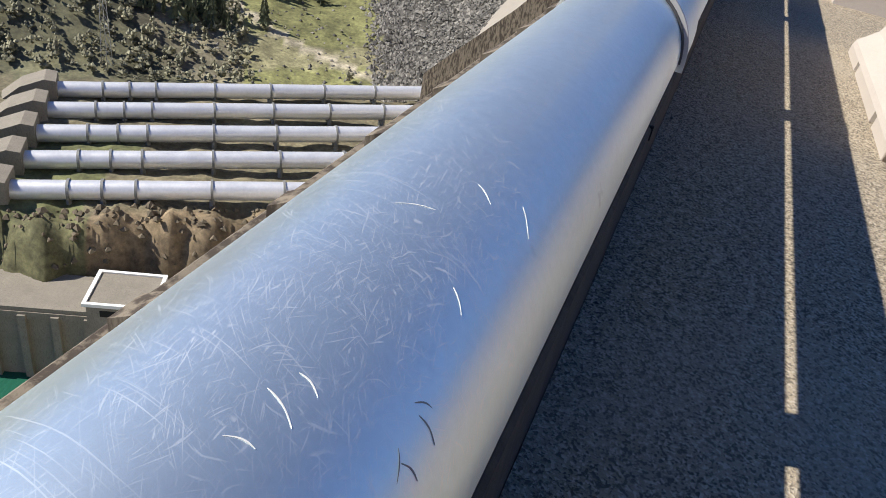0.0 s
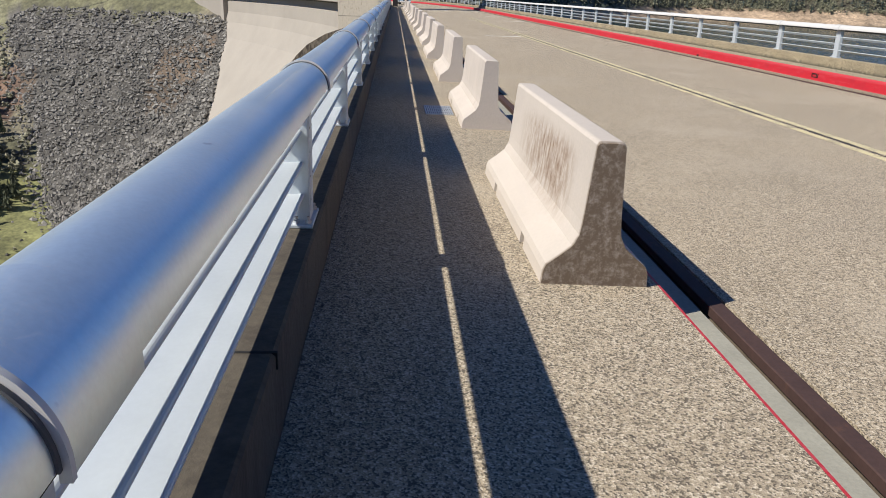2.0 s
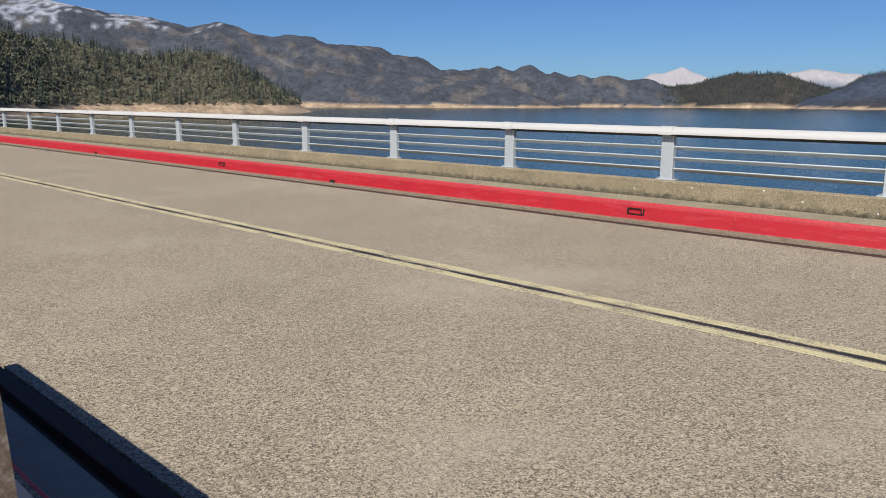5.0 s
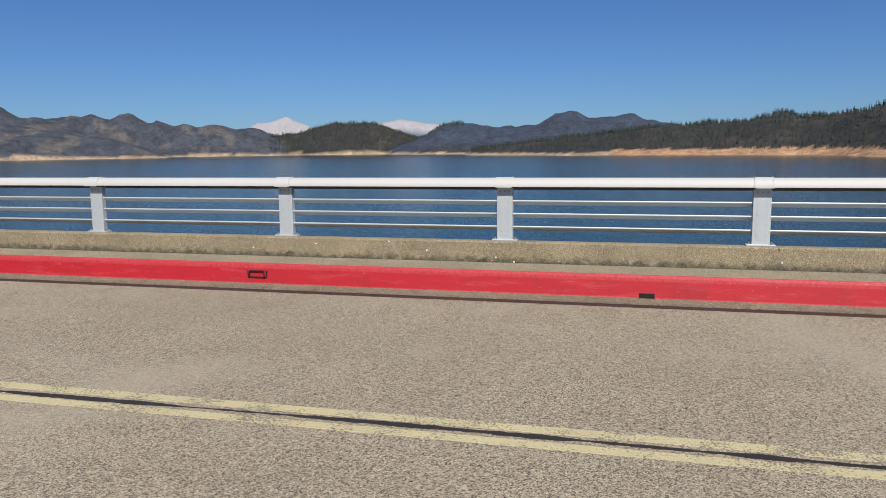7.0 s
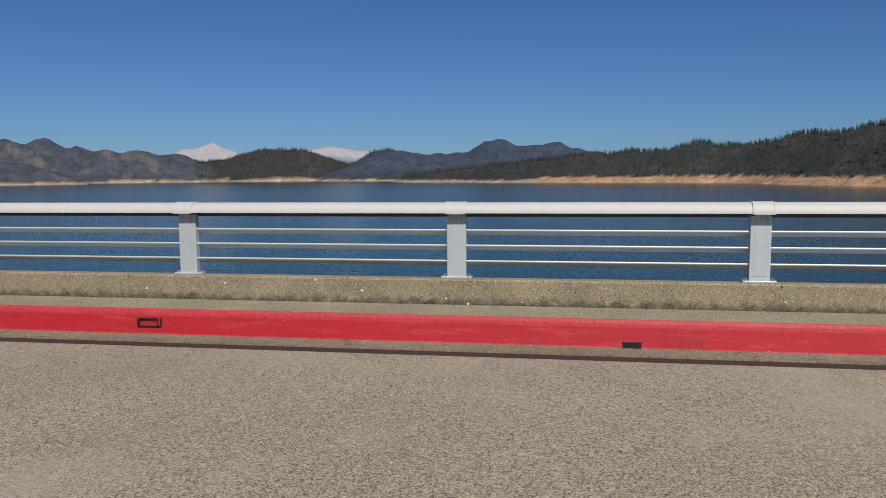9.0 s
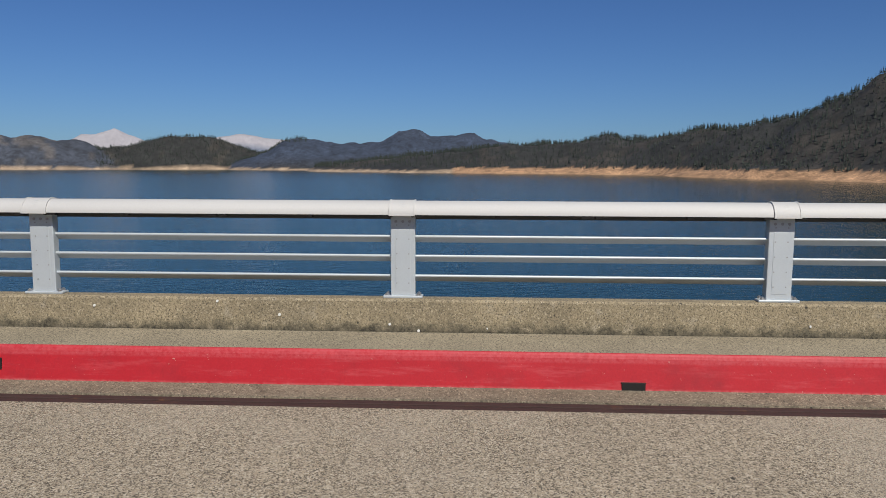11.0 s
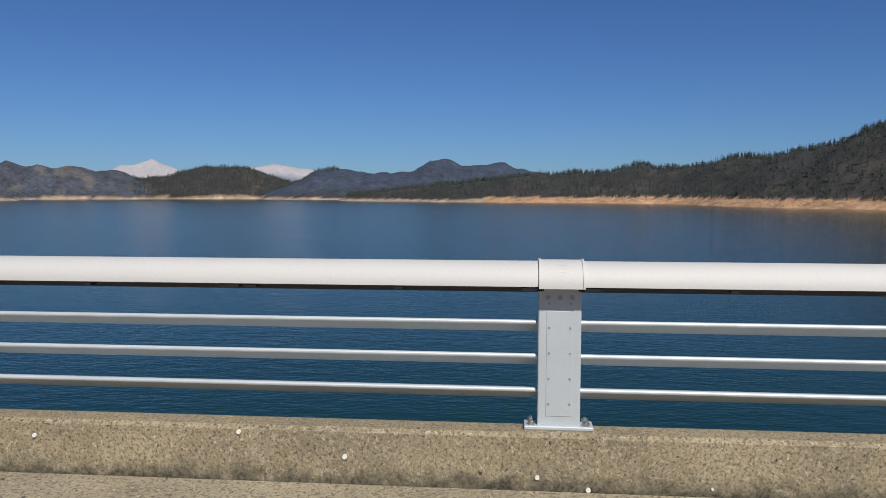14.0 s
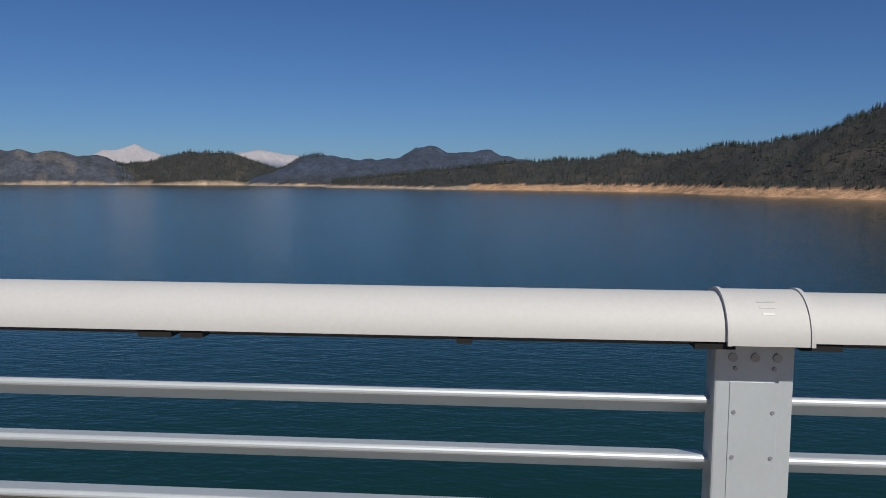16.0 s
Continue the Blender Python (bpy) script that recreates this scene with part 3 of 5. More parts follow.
# ---- concrete barriers ----
def barrier(mat, label):
    """A safety-shape barrier with two fork pockets through its foot."""
    b = thing("concrete_barrier", label, "barrier", "barriers along the road")
    L = 2.72
    half = [(0.305, 0.0), (0.30, 0.075), (0.285, 0.115), (0.22, 0.165), (0.15, 0.225), (0.118, 0.29), (0.108, 0.36), (0.079, 0.79), (0.068, 0.806), (0.055, 0.81)]
    bm = bmesh.new()
    rows = []
    cuts = [(0.0, 0), (0.012, 0), (0.62, 0), (0.621, 1), (0.74, 1), (0.741, 0), (1.95, 0), (1.951, 1), (2.07, 1), (2.071, 0), (L - 0.012, 0), (L, 0)]
    for i, (y, notch) in enumerate(cuts):
        shrink = 0.988 if i in (0, len(cuts) - 1) else 1.0
        low = 0.07 if notch else 0.0
        right = [(a * shrink, max(u, low) * (shrink if u > 0.5 else 1)) for a, u in half]
        if notch:
            right[0] = (0.27, 0.072)
        ring = right + [(-a, u) for a, u in reversed(right)]
        rows.append([bm.verts.new((a, y, u)) for a, u in ring])
    n = len(rows[0])
    for r0, r1 in zip(rows, rows[1:]):
        for i in range(n):
            j = (i + 1) % n
            bm.faces.new((r0[i], r0[j], r1[j], r1[i]))
    bm.faces.new(rows[0])
    bm.faces.new(list(reversed(rows[-1])))
    bmesh.ops.recalc_face_normals(bm, faces=bm.faces)
    part("body", bm, mat, b)
    return b


first = barrier(M_BARRIER_DIRTY, "pale concrete road barrier with brown smudges and a grimy end")
plain = barrier(M_BARRIER, "pale clean concrete road barrier standing on the roadway")
BAR_X, BAR_Y, BAR_STEP = 0.81, 2.02, 5.05
rng = random.Random(4)
for k in range(17):
    m = crest_pose(BAR_Y + BAR_STEP * k, BAR_X + (rng.uniform(-0.03, 0.03) if k else 0), road_z(BAR_X)) @ Matrix.Rotation(-math.atan(FALL), 4, "Y") @ Matrix.Rotation(rng.uniform(-0.012, 0.012) if k else 0.0, 4, "Z")
    if k == 0:
        first.matrix_basis = m
    elif k == 1:
        plain.matrix_basis = m
    else:
        copy_thing(plain, m)

# ---- dam body ----
def dam_face():
    prof = [(-1.05, -1.2), (0.3, -1.25), (0.3, -2.9), (-0.7, -3.1), (-0.8, -6.5), (-1.8, -10.0), (-4.5, -15.0), (-100.0, -135.0), (11.3, -135.0), (11.3, -0.6), (10.3, -0.6), (-0.7, -0.6), (-0.7, -1.2)]
    return sweep(prof, along(S_LONG))


tagged(part("dam_wall", dam_face(), M_DAM), "huge pale concrete dam wall, sloping downstream face with lift joints", "dam", kind="structure")
# ---- terrain ----
WATER_Z = -33.0


# Ranges as ridge lines: azimuth, distance and angle above the horizon of points along each crest.
RANGES = (
    (350, ((-60, 700, 3.5), (-40, 760, 4.5), (-10, 850, 6.3), (6, 1250, 5.4), (12, 1700, 4.6), (17, 2100, 4.0), (20.8, 2350, 3.75), (24.2, 2400, 2.85), (26.3, 2400, 2.55), (28.3, 2400, 2.75), (30.5, 2400, 2.85), (32, 2400, 2.4), (32.8, 2400, 1.7), (34, 2380, 0.9), (36.2, 2340, -0.5), (37.8, 2300, -1.3))),
    (500, ((0, 4300, 6.5), (12, 4400, 6.8), (18.6, 4450, 6.25), (20.3, 4450, 6.2), (23.3, 4450, 5.72), (25.4, 4450, 5.45), (27.2, 4450, 5.03), (28.3, 4450, 4.88), (30.4, 4450, 5.25), (32.5, 4450, 4.6), (34, 4450, 4.45), (36, 4450, 4.52), (38.9, 4450, 4.13), (41.4, 4450, 3.37), (43.9, 4450, 2.75), (46.4, 4430, 2.28), (49.75, 4400, 1.3), (53, 4400, 0.4), (56, 4400, -0.8))),
    (250, ((34, 3950, 2.4), (40, 3950, 1.8), (46, 3950, 1.5), (49.7, 3950, 1.1), (53, 3920, 0.4), (55, 3900, -0.2), (56.5, 3900, -0.9))),
    (190, ((61.8, 4650, 0.1), (62.8, 4650, 0.75), (64.4, 4650, 1.05), (65.5, 4650, 1.33), (66.9, 4650, 1.68), (68.5, 4650, 1.93), (70.2, 4650, 1.8), (72.0, 4650, 1.28), (73.6, 4650, 0.7), (76.1, 4650, 0.05), (77.2, 4650, -0.5))),
    (370, ((70.5, 4450, -0.5), (73.5, 4450, 0.7), (75.2, 4450, 1.33), (76.7, 4450, 1.5), (79.5, 4450, 1.31), (82, 4470, 1.63), (83.9, 4500, 2.27), (85.4, 4500, 2.3), (86.3, 4490, 2.0), (88.4, 4480, 1.87), (89.6, 4450, 1.8), (90.5, 4450, 1.54), (92.1, 4450, 1.3), (96, 4400, 0.9), (101, 4300, 0.2))),
    (540, ((76, 3700, -0.9), (77.8, 3650, -0.15), (81.6, 3550, 0.2), (83.8, 3500, 0.35), (85, 3480, 0.72), (88, 3450, 0.8), (89.6, 3430, 0.97), (92, 3400, 1.15), (94, 3380, 1.18), (96, 3360, 1.28), (98, 3330, 1.52), (99.5, 3300, 1.8), (100.5, 3280, 1.5), (102.4, 3200, 1.623), (104.3, 3080, 2), (106, 2960, 2.38), (107.8, 2850, 2.405), (109.4, 2760, 2.232), (110.9, 2700, 2.536), (112, 2660, 3.06), (113.4, 2620, 3.43), (115.1, 2580, 4.03), (116.7, 2550, 4.83), (118.9, 2500, 5.63), (125, 2450, 7.58), (135, 2400, 9.08), (155, 2200, 8.58), (175, 2200, 5.58))),
    (230, ((45, 4600, 1.0), (47.2, 4600, 2.1), (49.4, 4600, 2.3), (50.05, 4600, 2.08), (50.6, 4600, 2.24), (51.7, 4600, 1.86), (53.1, 4600, 2.12), (54.25, 4600, 1.72), (54.75, 4600, 1.93), (56.5, 4600, 1.75), (57.5, 4600, 1.43), (59.8, 4600, 1.62), (61.4, 4600, 1.48), (62.1, 4600, 1.15), (62.8, 4600, 0.75), (64, 4600, 0.0), (65, 4600, -0.8))),
    (170, ((102.6, 2480, -1.2), (103.3, 2450, -0.75), (105, 2350, -0.5), (107, 2250, -0.32), (109.3, 2120, -0.2), (113, 2060, -0.1), (119, 2030, 0.0), (130, 2000, 0.0), (140, 2000, -0.8))),
)
SNOWS = (
    (150, ((59.0, 4880, 0.2), (60.2, 4880, 1.0), (61.15, 4880, 1.62), (61.7, 4880, 1.93), (62.65, 4880, 2.0), (63.3, 4880, 2.24), (63.8, 4880, 2.43), (64.6, 4880, 2.0), (65.6, 4880, 1.57), (66.4, 4880, 1.16), (68.6, 4880, 0.2))),
    (150, ((68.8, 4900, 0.7), (70.6, 4900, 1.85), (71.4, 4900, 1.95), (72.3, 4900, 2.07), (73.6, 4900, 1.91), (75.3, 4900, 1.72), (77.8, 4900, 1.42), (79.1, 4900, 1.28), (81.5, 4900, 0.6))),
    (150, ((15, 4880, 6.9), (20, 4880, 6.3), (22.6, 4880, 5.85), (25, 4880, 4.9))),
)


def ridge(az, d, wd, line):
    """Height above the lake bed of one range."""
    if az <= line[0][0] or az >= line[-1][0]:
        return 0.0
    for (a0, d0, e0), (a1, d1, e1) in zip(line, line[1:]):
        if az <= a1:
            t = (az - a0) / (a1 - a0)
            dd, el = d0 + (d1 - d0) * t, e0 + (e1 - e0) * t
            break
    jag = noise.noise(Vector((az * 0.9, dd * 0.001, 7.0))) + 0.5 * noise.noise(Vector((az * 2.3, dd * 0.001, 3.0)))
    q = (d - dd) / wd
    if abs(q) > 3:
        return 0.0
    h = max(0.0, dd * math.tan(math.radians(el + 0.045 * jag)) + 77)
    edge = min(1.0, (az - line[0][0]) / 1.0, (line[-1][0] - az) / 1.0)
    return h * math.exp(-q * q) * max(0.0, edge)


def fbm(x, y, f, octaves=4):
    return noise.fractal(Vector((x * f, y * f, 3.7)), 0.9, 2.1, octaves)


def smooth(a, b, x):
    t = min(1, max(0, (x - a) / (b - a)))
    return t * t * (3 - 2 * t)


def uv(x, y):
    """Along and across the penstock bench."""
    return 0.78 * x + 0.62 * y, -0.62 * x + 0.78 * y


SHELF_Z = -1.6


def valley(x, y):
    """The downstream side: river, scarp, penstock bench, meadow, rubble slope."""
    u, v = uv(x, y)
    ragged = 5 * fbm(x, y, 0.045) + 2.5 * fbm(x, y, 0.16, 3)
    h = -97 + 25.6 * smooth(109, 117, v + 0.7 * ragged) + 6 * smooth(175, 240, v)
    h += 2.2 * fbm(x, y, 0.22, 4) * smooth(102, 108, v) * (1 - smooth(118, 124, v))
    h += 0.42 * max(0, v - 238)
    h += 0.80 * max(0, u - 62) * smooth(120, 205, v)
    h -= 1.3 * max(0, x + 58) * smooth(185, 215, y)
    if u > 62 and h > SHELF_Z:
        h = max(SHELF_Z, h - 26)
    h += 0.25 * max(0, 14 - u) * smooth(178, 215, v)
    h += fbm(x, y, 0.03) * 2.6 * smooth(178, 230, v) + fbm(x, y, 0.11, 3) * 0.9 * smooth(110, 122, v)
    return h


def ground(x, y):
    az, d = math.degrees(math.atan2(x, y)), math.hypot(x, y)
    hills, snow = max(ridge(az, d, *q) for q in RANGES), max(ridge(az, d, *q) for q in SNOWS)
    soft = 0.25 if snow > hills else 1.0
    hills = max(hills, snow)
    rough = fbm(x, y, 0.0045, 6)
    spurs = 1 - 2 * abs(noise.noise(Vector((x * 0.0021, y * 0.0021, 9.0))))
    calm = smooth(45, 110, hills) * soft
    up = -75 + hills + (rough * (0.09 if az < 37 else 0.15) + spurs * (0.02 if az < 37 else 0.09)) * min(260, hills) * calm + 2 * rough
    if x > 60:
        return up
    v = valley(x, y)
    v = 30 + 0.3 * (v - 30) if v > 30 else v
    if d > 330:
        k = smooth(330, 480, d) * smooth(-170, -90, x)
        v = up * k + v * (1 - k)
        v = max(v, up * smooth(330, 620, d) + v * (1 - smooth(330, 620, d)))
    w = smooth(0, 60, x)
    return v * (1 - w) + up * w


def build_ground():
    azs = [-180 + i * 0.5 for i in range(0, 100)] + [-130 + i * 0.3 for i in range(0, 900)] + [140 + 0.5 * i for i in range(0, 80)]
    rad = [14.0]
    while rad[-1] < 4960:
        rad.append(rad[-1] * (1.018 if rad[-1] < 1500 else 1.012 if rad[-1] < 3500 else 1.0065))
    verts, faces = [], []
    for d in rad:
        for az in azs:
            a = math.radians(az)
            x, y = d * math.sin(a), d * math.cos(a)
            verts.append((x, y, ground(x, y)))
    n = len(azs)
    for i in range(len(rad) - 1):
        for j in range(n):
            k = (j + 1) % n
            faces.append((i * n + j, i * n + k, (i + 1) * n + k, (i + 1) * n + j))
    me = bpy.data.meshes.new("ground")
    me.from_pydata(verts, [], faces)
    me.polygons.foreach_set("use_smooth", [True] * len(me.polygons))
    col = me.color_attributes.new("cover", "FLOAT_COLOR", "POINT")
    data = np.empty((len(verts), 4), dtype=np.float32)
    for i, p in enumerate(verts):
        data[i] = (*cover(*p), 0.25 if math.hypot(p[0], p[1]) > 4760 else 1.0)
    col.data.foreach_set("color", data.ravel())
    return me


def cover(x, y, z):
    """Land cover by place: bank, brush, forest, rubble, meadow, snow; distance haze tints the far ranges and snow."""
    az, d = math.degrees(math.atan2(x, y)), math.hypot(x, y)
    n1 = noise.noise(Vector((x * 0.02, y * 0.02, 1)))
    n2 = noise.noise(Vector((x * 0.004, y * 0.004, 5)))
    if x > 30 or y > 430:
        if z < (-11 if az > 88 else -9 if az < 38 else -16 if az < 50 else -23) + 1.2 * n1:
            return (0.42, 0.25, 0.135) if az > 88 else (0.36, 0.265, 0.175)
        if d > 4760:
            # Distance haze put into the colour: snow greyed, slopes below it blue-grey.
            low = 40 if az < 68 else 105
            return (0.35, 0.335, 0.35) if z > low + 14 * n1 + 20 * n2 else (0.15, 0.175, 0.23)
        if 8 < az < 31 and d > 3900 and z > 350 + 60 * n2 and noise.noise(Vector((x * 0.035, y * 0.035, 4))) + 0.6 * n2 > (0.22 if az > 24 else 0.05):
            return (0.30, 0.32, 0.37)
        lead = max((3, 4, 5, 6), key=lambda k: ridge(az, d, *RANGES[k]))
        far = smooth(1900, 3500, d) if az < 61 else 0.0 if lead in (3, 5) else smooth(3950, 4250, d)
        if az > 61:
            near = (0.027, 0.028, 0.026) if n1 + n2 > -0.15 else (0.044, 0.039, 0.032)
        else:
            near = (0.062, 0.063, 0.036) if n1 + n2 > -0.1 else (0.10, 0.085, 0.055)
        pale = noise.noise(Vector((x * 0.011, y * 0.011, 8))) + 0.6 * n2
        # Blue-grey distance haze painted into the colour, mixed in by far.
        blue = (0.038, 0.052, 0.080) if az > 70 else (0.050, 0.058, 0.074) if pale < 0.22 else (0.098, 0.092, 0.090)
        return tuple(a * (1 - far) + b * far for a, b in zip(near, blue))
    return tuple(1.03 * q for q in valley_cover(x, y, z, n1, n2))


def valley_cover(x, y, z, n1, n2):
    """Land cover of the downstream valley; bench and rubble ground are darkened for shade."""
    u, v = uv(x, y)
    for (ax, ay), (bx, by) in zip(TRACK, TRACK[1:]):
        t = max(0, min(1, ((x - ax) * (bx - ax) + (y - ay) * (by - ay)) / ((bx - ax) ** 2 + (by - ay) ** 2)))
        if math.hypot(x - ax - t * (bx - ax), y - ay - t * (by - ay)) < 1.9:
            return (0.34, 0.30, 0.22)
    if 103 < v < 119:
        return (0.13, 0.125, 0.06) if n1 < 0.1 else (0.20, 0.15, 0.09)
    if v < 112:
        return (0.21, 0.165, 0.10) if n1 < 0.15 else (0.15, 0.145, 0.06)
    if v < 178:
        # Bench colours lowered to carry the shadow between the penstocks.
        return (0.15, 0.13, 0.08) if n1 > 0.05 else (0.10, 0.105, 0.045)
    if u > 50 + 0.16 * (v - 190) + 7 * n2:
        if z > SHELF_Z + 2:
            return (0.07, 0.062, 0.04)
        if z > -9 + 2 * n1:
            return (0.115, 0.11, 0.06) if n1 > -0.3 else (0.15, 0.13, 0.09)
        # Ground darker than the stones: shade of the gaps painted in.
        return (0.075, 0.069, 0.060) if n1 > -0.45 else (0.11, 0.08, 0.055)
    if v < 262 and u > 12:
        return (0.165, 0.165, 0.065) if n1 + 0.5 * n2 > -0.25 else (0.20, 0.185, 0.10)
    if n1 < -0.45:
        return (0.15, 0.095, 0.065)
    return (0.135, 0.130, 0.075) if n1 > -0.1 else (0.185, 0.165, 0.11)


TRACK = ((-175, 240), (-150, 205), (-129, 184), (-104, 180), (-86, 177), (-72, 188))


def ground_material():
    def run(nt, b, tc, tex, ramp):
        at = nt.nodes.new("ShaderNodeAttribute")
        at.attribute_name = "cover"
        geo = nt.nodes.new("ShaderNodeNewGeometry")
        total = None
        for sc in (0.9, 0.22, 0.05, 0.013):
            n = nt.nodes.new("ShaderNodeTexNoise")
            n.inputs["Scale"].default_value = sc
            n.inputs["Detail"].default_value = 5
            n.inputs["Roughness"].default_value = 0.7
            nt.links.new(geo.outputs["Position"], n.inputs["Vector"])
            r = nt.nodes.new("ShaderNodeMapRange")
            r.inputs[1].default_value, r.inputs[2].default_value = 0.3, 0.7
            r.inputs[3].default_value, r.inputs[4].default_value = 0.55, 1.4
            nt.links.new(n.outputs[0], r.inputs[0])
            if total is None:
                total = r.outputs[0]
            else:
                mm = nt.nodes.new("ShaderNodeMath")
                mm.operation = "MULTIPLY"
                nt.links.new(total, mm.inputs[0])
                nt.links.new(r.outputs[0], mm.inputs[1])
                total = mm.outputs[0]
        vm = nt.nodes.new("ShaderNodeVectorMath")
        vm.operation = "SCALE"
        even = nt.nodes.new("ShaderNodeMix")
        even.inputs[2].default_value = 1.0
        nt.links.new(at.outputs["Alpha"], even.inputs[0])
        nt.links.new(total, even.inputs[3])
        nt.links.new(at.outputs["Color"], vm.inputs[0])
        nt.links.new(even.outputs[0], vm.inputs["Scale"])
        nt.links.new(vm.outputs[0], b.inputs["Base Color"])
    return material("hillside", (0.2, 0.2, 0.2), 0.95, bump=0.0, extra=run)


M_GROUND = ground_material()
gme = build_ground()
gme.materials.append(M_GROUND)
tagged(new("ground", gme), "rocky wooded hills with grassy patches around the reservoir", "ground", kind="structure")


# ---- water ----
def water_material(name, base, scale, strength):
    m = bpy.data.materials.new(name)
    m.use_nodes = True
    nt = m.node_tree
    b = nt.nodes["Principled BSDF"]
    b.inputs["Base Color"].default_value = (*base, 1)
    b.inputs["Roughness"].default_value = 0.12
    b.inputs["IOR"].default_value = 1.33
    b.inputs["Specular IOR Level"].default_value = 0.22
    geo = nt.nodes.new("ShaderNodeNewGeometry")
    mp = nt.nodes.new("ShaderNodeMapping")
    mp.inputs["Scale"].default_value = (1.0, 0.45, 1.0)
    mp.inputs["Rotation"].default_value = (0, 0, 0.35)
    nt.links.new(geo.outputs["Position"], mp.inputs[0])
    total = None
    for sc, w in ((scale, 1.0), (scale * 0.3, 1.6), (scale * 0.03, 2.0)):
        n = nt.nodes.new("ShaderNodeTexNoise")
        n.inputs["Scale"].default_value = sc
        n.inputs["Detail"].default_value = 3
        nt.links.new(mp.outputs[0], n.inputs["Vector"])
        mm = nt.nodes.new("ShaderNodeMath")
        mm.operation = "MULTIPLY_ADD"
        mm.inputs[1].default_value = w
        nt.links.new(n.outputs[0], mm.inputs[0])
        if total is not None:
            nt.links.new(total, mm.inputs[2])
        else:
            mm.inputs[2].default_value = 0
        total = mm.outputs[0]
    bp = nt.nodes.new("ShaderNodeBump")
    bp.inputs["Strength"].default_value = strength
    bp.inputs["Distance"].default_value = 0.25
    nt.links.new(total, bp.inputs["Height"])
    nt.links.new(bp.outputs[0], b.inputs["Normal"])
    return m


M_LAKE = water_material("lake_water", (0.005, 0.028, 0.024), 1.1, 0.4)
M_RIVER = water_material("river_water", (0.02, 0.10, 0.065), 1.4, 0.6)
bm = bmesh.new()
ring = [(11.2, -68, WATER_Z), (11.2, 85, WATER_Z)] + [tuple(crest(85 + 15 * i, 11.2, WATER_Z)) for i in range(1, 16)] + [(-60, 900, WATER_Z), (2500, 4200, WATER_Z), (4900, 900, WATER_Z), (4700, -1500, WATER_Z), (2800, -3600, WATER_Z), (200, -2500, WATER_Z)]
bm.faces.new([bm.verts.new(p) for p in ring])
lake = tagged(part("water_lake", bm, M_LAKE), "calm deep blue reservoir water with small ripples", "water", kind="structure")

# ---- far side of the crest: tower, ledge ----
LEDGE_S = [-70.0, -30.0, 0.0, 30.0, 60.0, 88.0]
sec = [(-1.05, -0.88), (-2.66, -0.90), (-2.72, -0.96), (-2.72, -1.5), (-1.05, -2.2)]
tagged(part("ledge", sweep(sec, along(LEDGE_S)), M_LEDGE), "brown-stained concrete ledge below the downstream parapet", "ledge", kind="structure")


y = -8.0
while y < 84:
    bm = bmesh.new()
    tri = [(-1.04, 0.05), (-1.04, -0.9), (-2.60, -0.9), (-2.60, -0.80)]
    rows = [[bm.verts.new((x, y + w, z)) for x, z in tri] for w in (0.0, 0.22)]
    for j in range(4):
        k = (j + 1) % 4
        bm.faces.new((rows[0][j], rows[0][k], rows[1][k], rows[1][j]))
    bm.faces.new(rows[0])
    bm.faces.new(list(reversed(rows[1])))
    bmesh.ops.recalc_face_normals(bm, faces=bm.faces)
    tagged(part("buttress", bm, M_LEDGE), "small triangular concrete buttress on the stained ledge", "buttress", "ledge buttresses")
    y += 1.23


def elevator_tower():
    t = thing("elevator_tower", "tall streaked tan concrete elevator tower beside the dam crest", "tower")
    x0, x1, y0 = -6.95, -1.31, 90.6
    turned = Matrix.Translation((x0, y0, 0)) @ Matrix.Rotation(radians(-9), 4, "Z")
    w, dep = x1 - x0, 3.0
    for name, dims, mat in (("shaft", (0, w, 0, dep, -40, 26), M_TOWER), ("form_joint", (-0.012, w + 0.012, -0.012, dep + 0.012, -1.25, -1.2), M_ANCHOR), ("form_joint", (-0.012, w + 0.012, -0.012, dep + 0.012, 5.0, 5.05), M_ANCHOR)):
        part(name, box(*dims), mat, t).matrix_basis = turned
    pipe = part("downpipe", cylinder(0.10, (w - 0.5, -0.1, 3.4), (w - 0.5, -0.1, 26), 10), M_DARKSTEEL, t, "dark steel downpipe")
    pipe.matrix_basis = turned
    part("bracket", box(w - 0.65, w - 0.35, -0.2, 0.0, 3.3, 3.5), M_DARKSTEEL, pipe)
    door = part("door", box(w - 0.02, w + 0.03, 0.9, 2.0, 0.3, 2.4), M_DARKSTEEL, t, "dark steel door")
    door.matrix_basis = turned
    part("handle", box(w + 0.03, w + 0.08, 1.0, 1.08, 1.2, 1.4), M_BOLT, door)
    return t


elevator_tower()


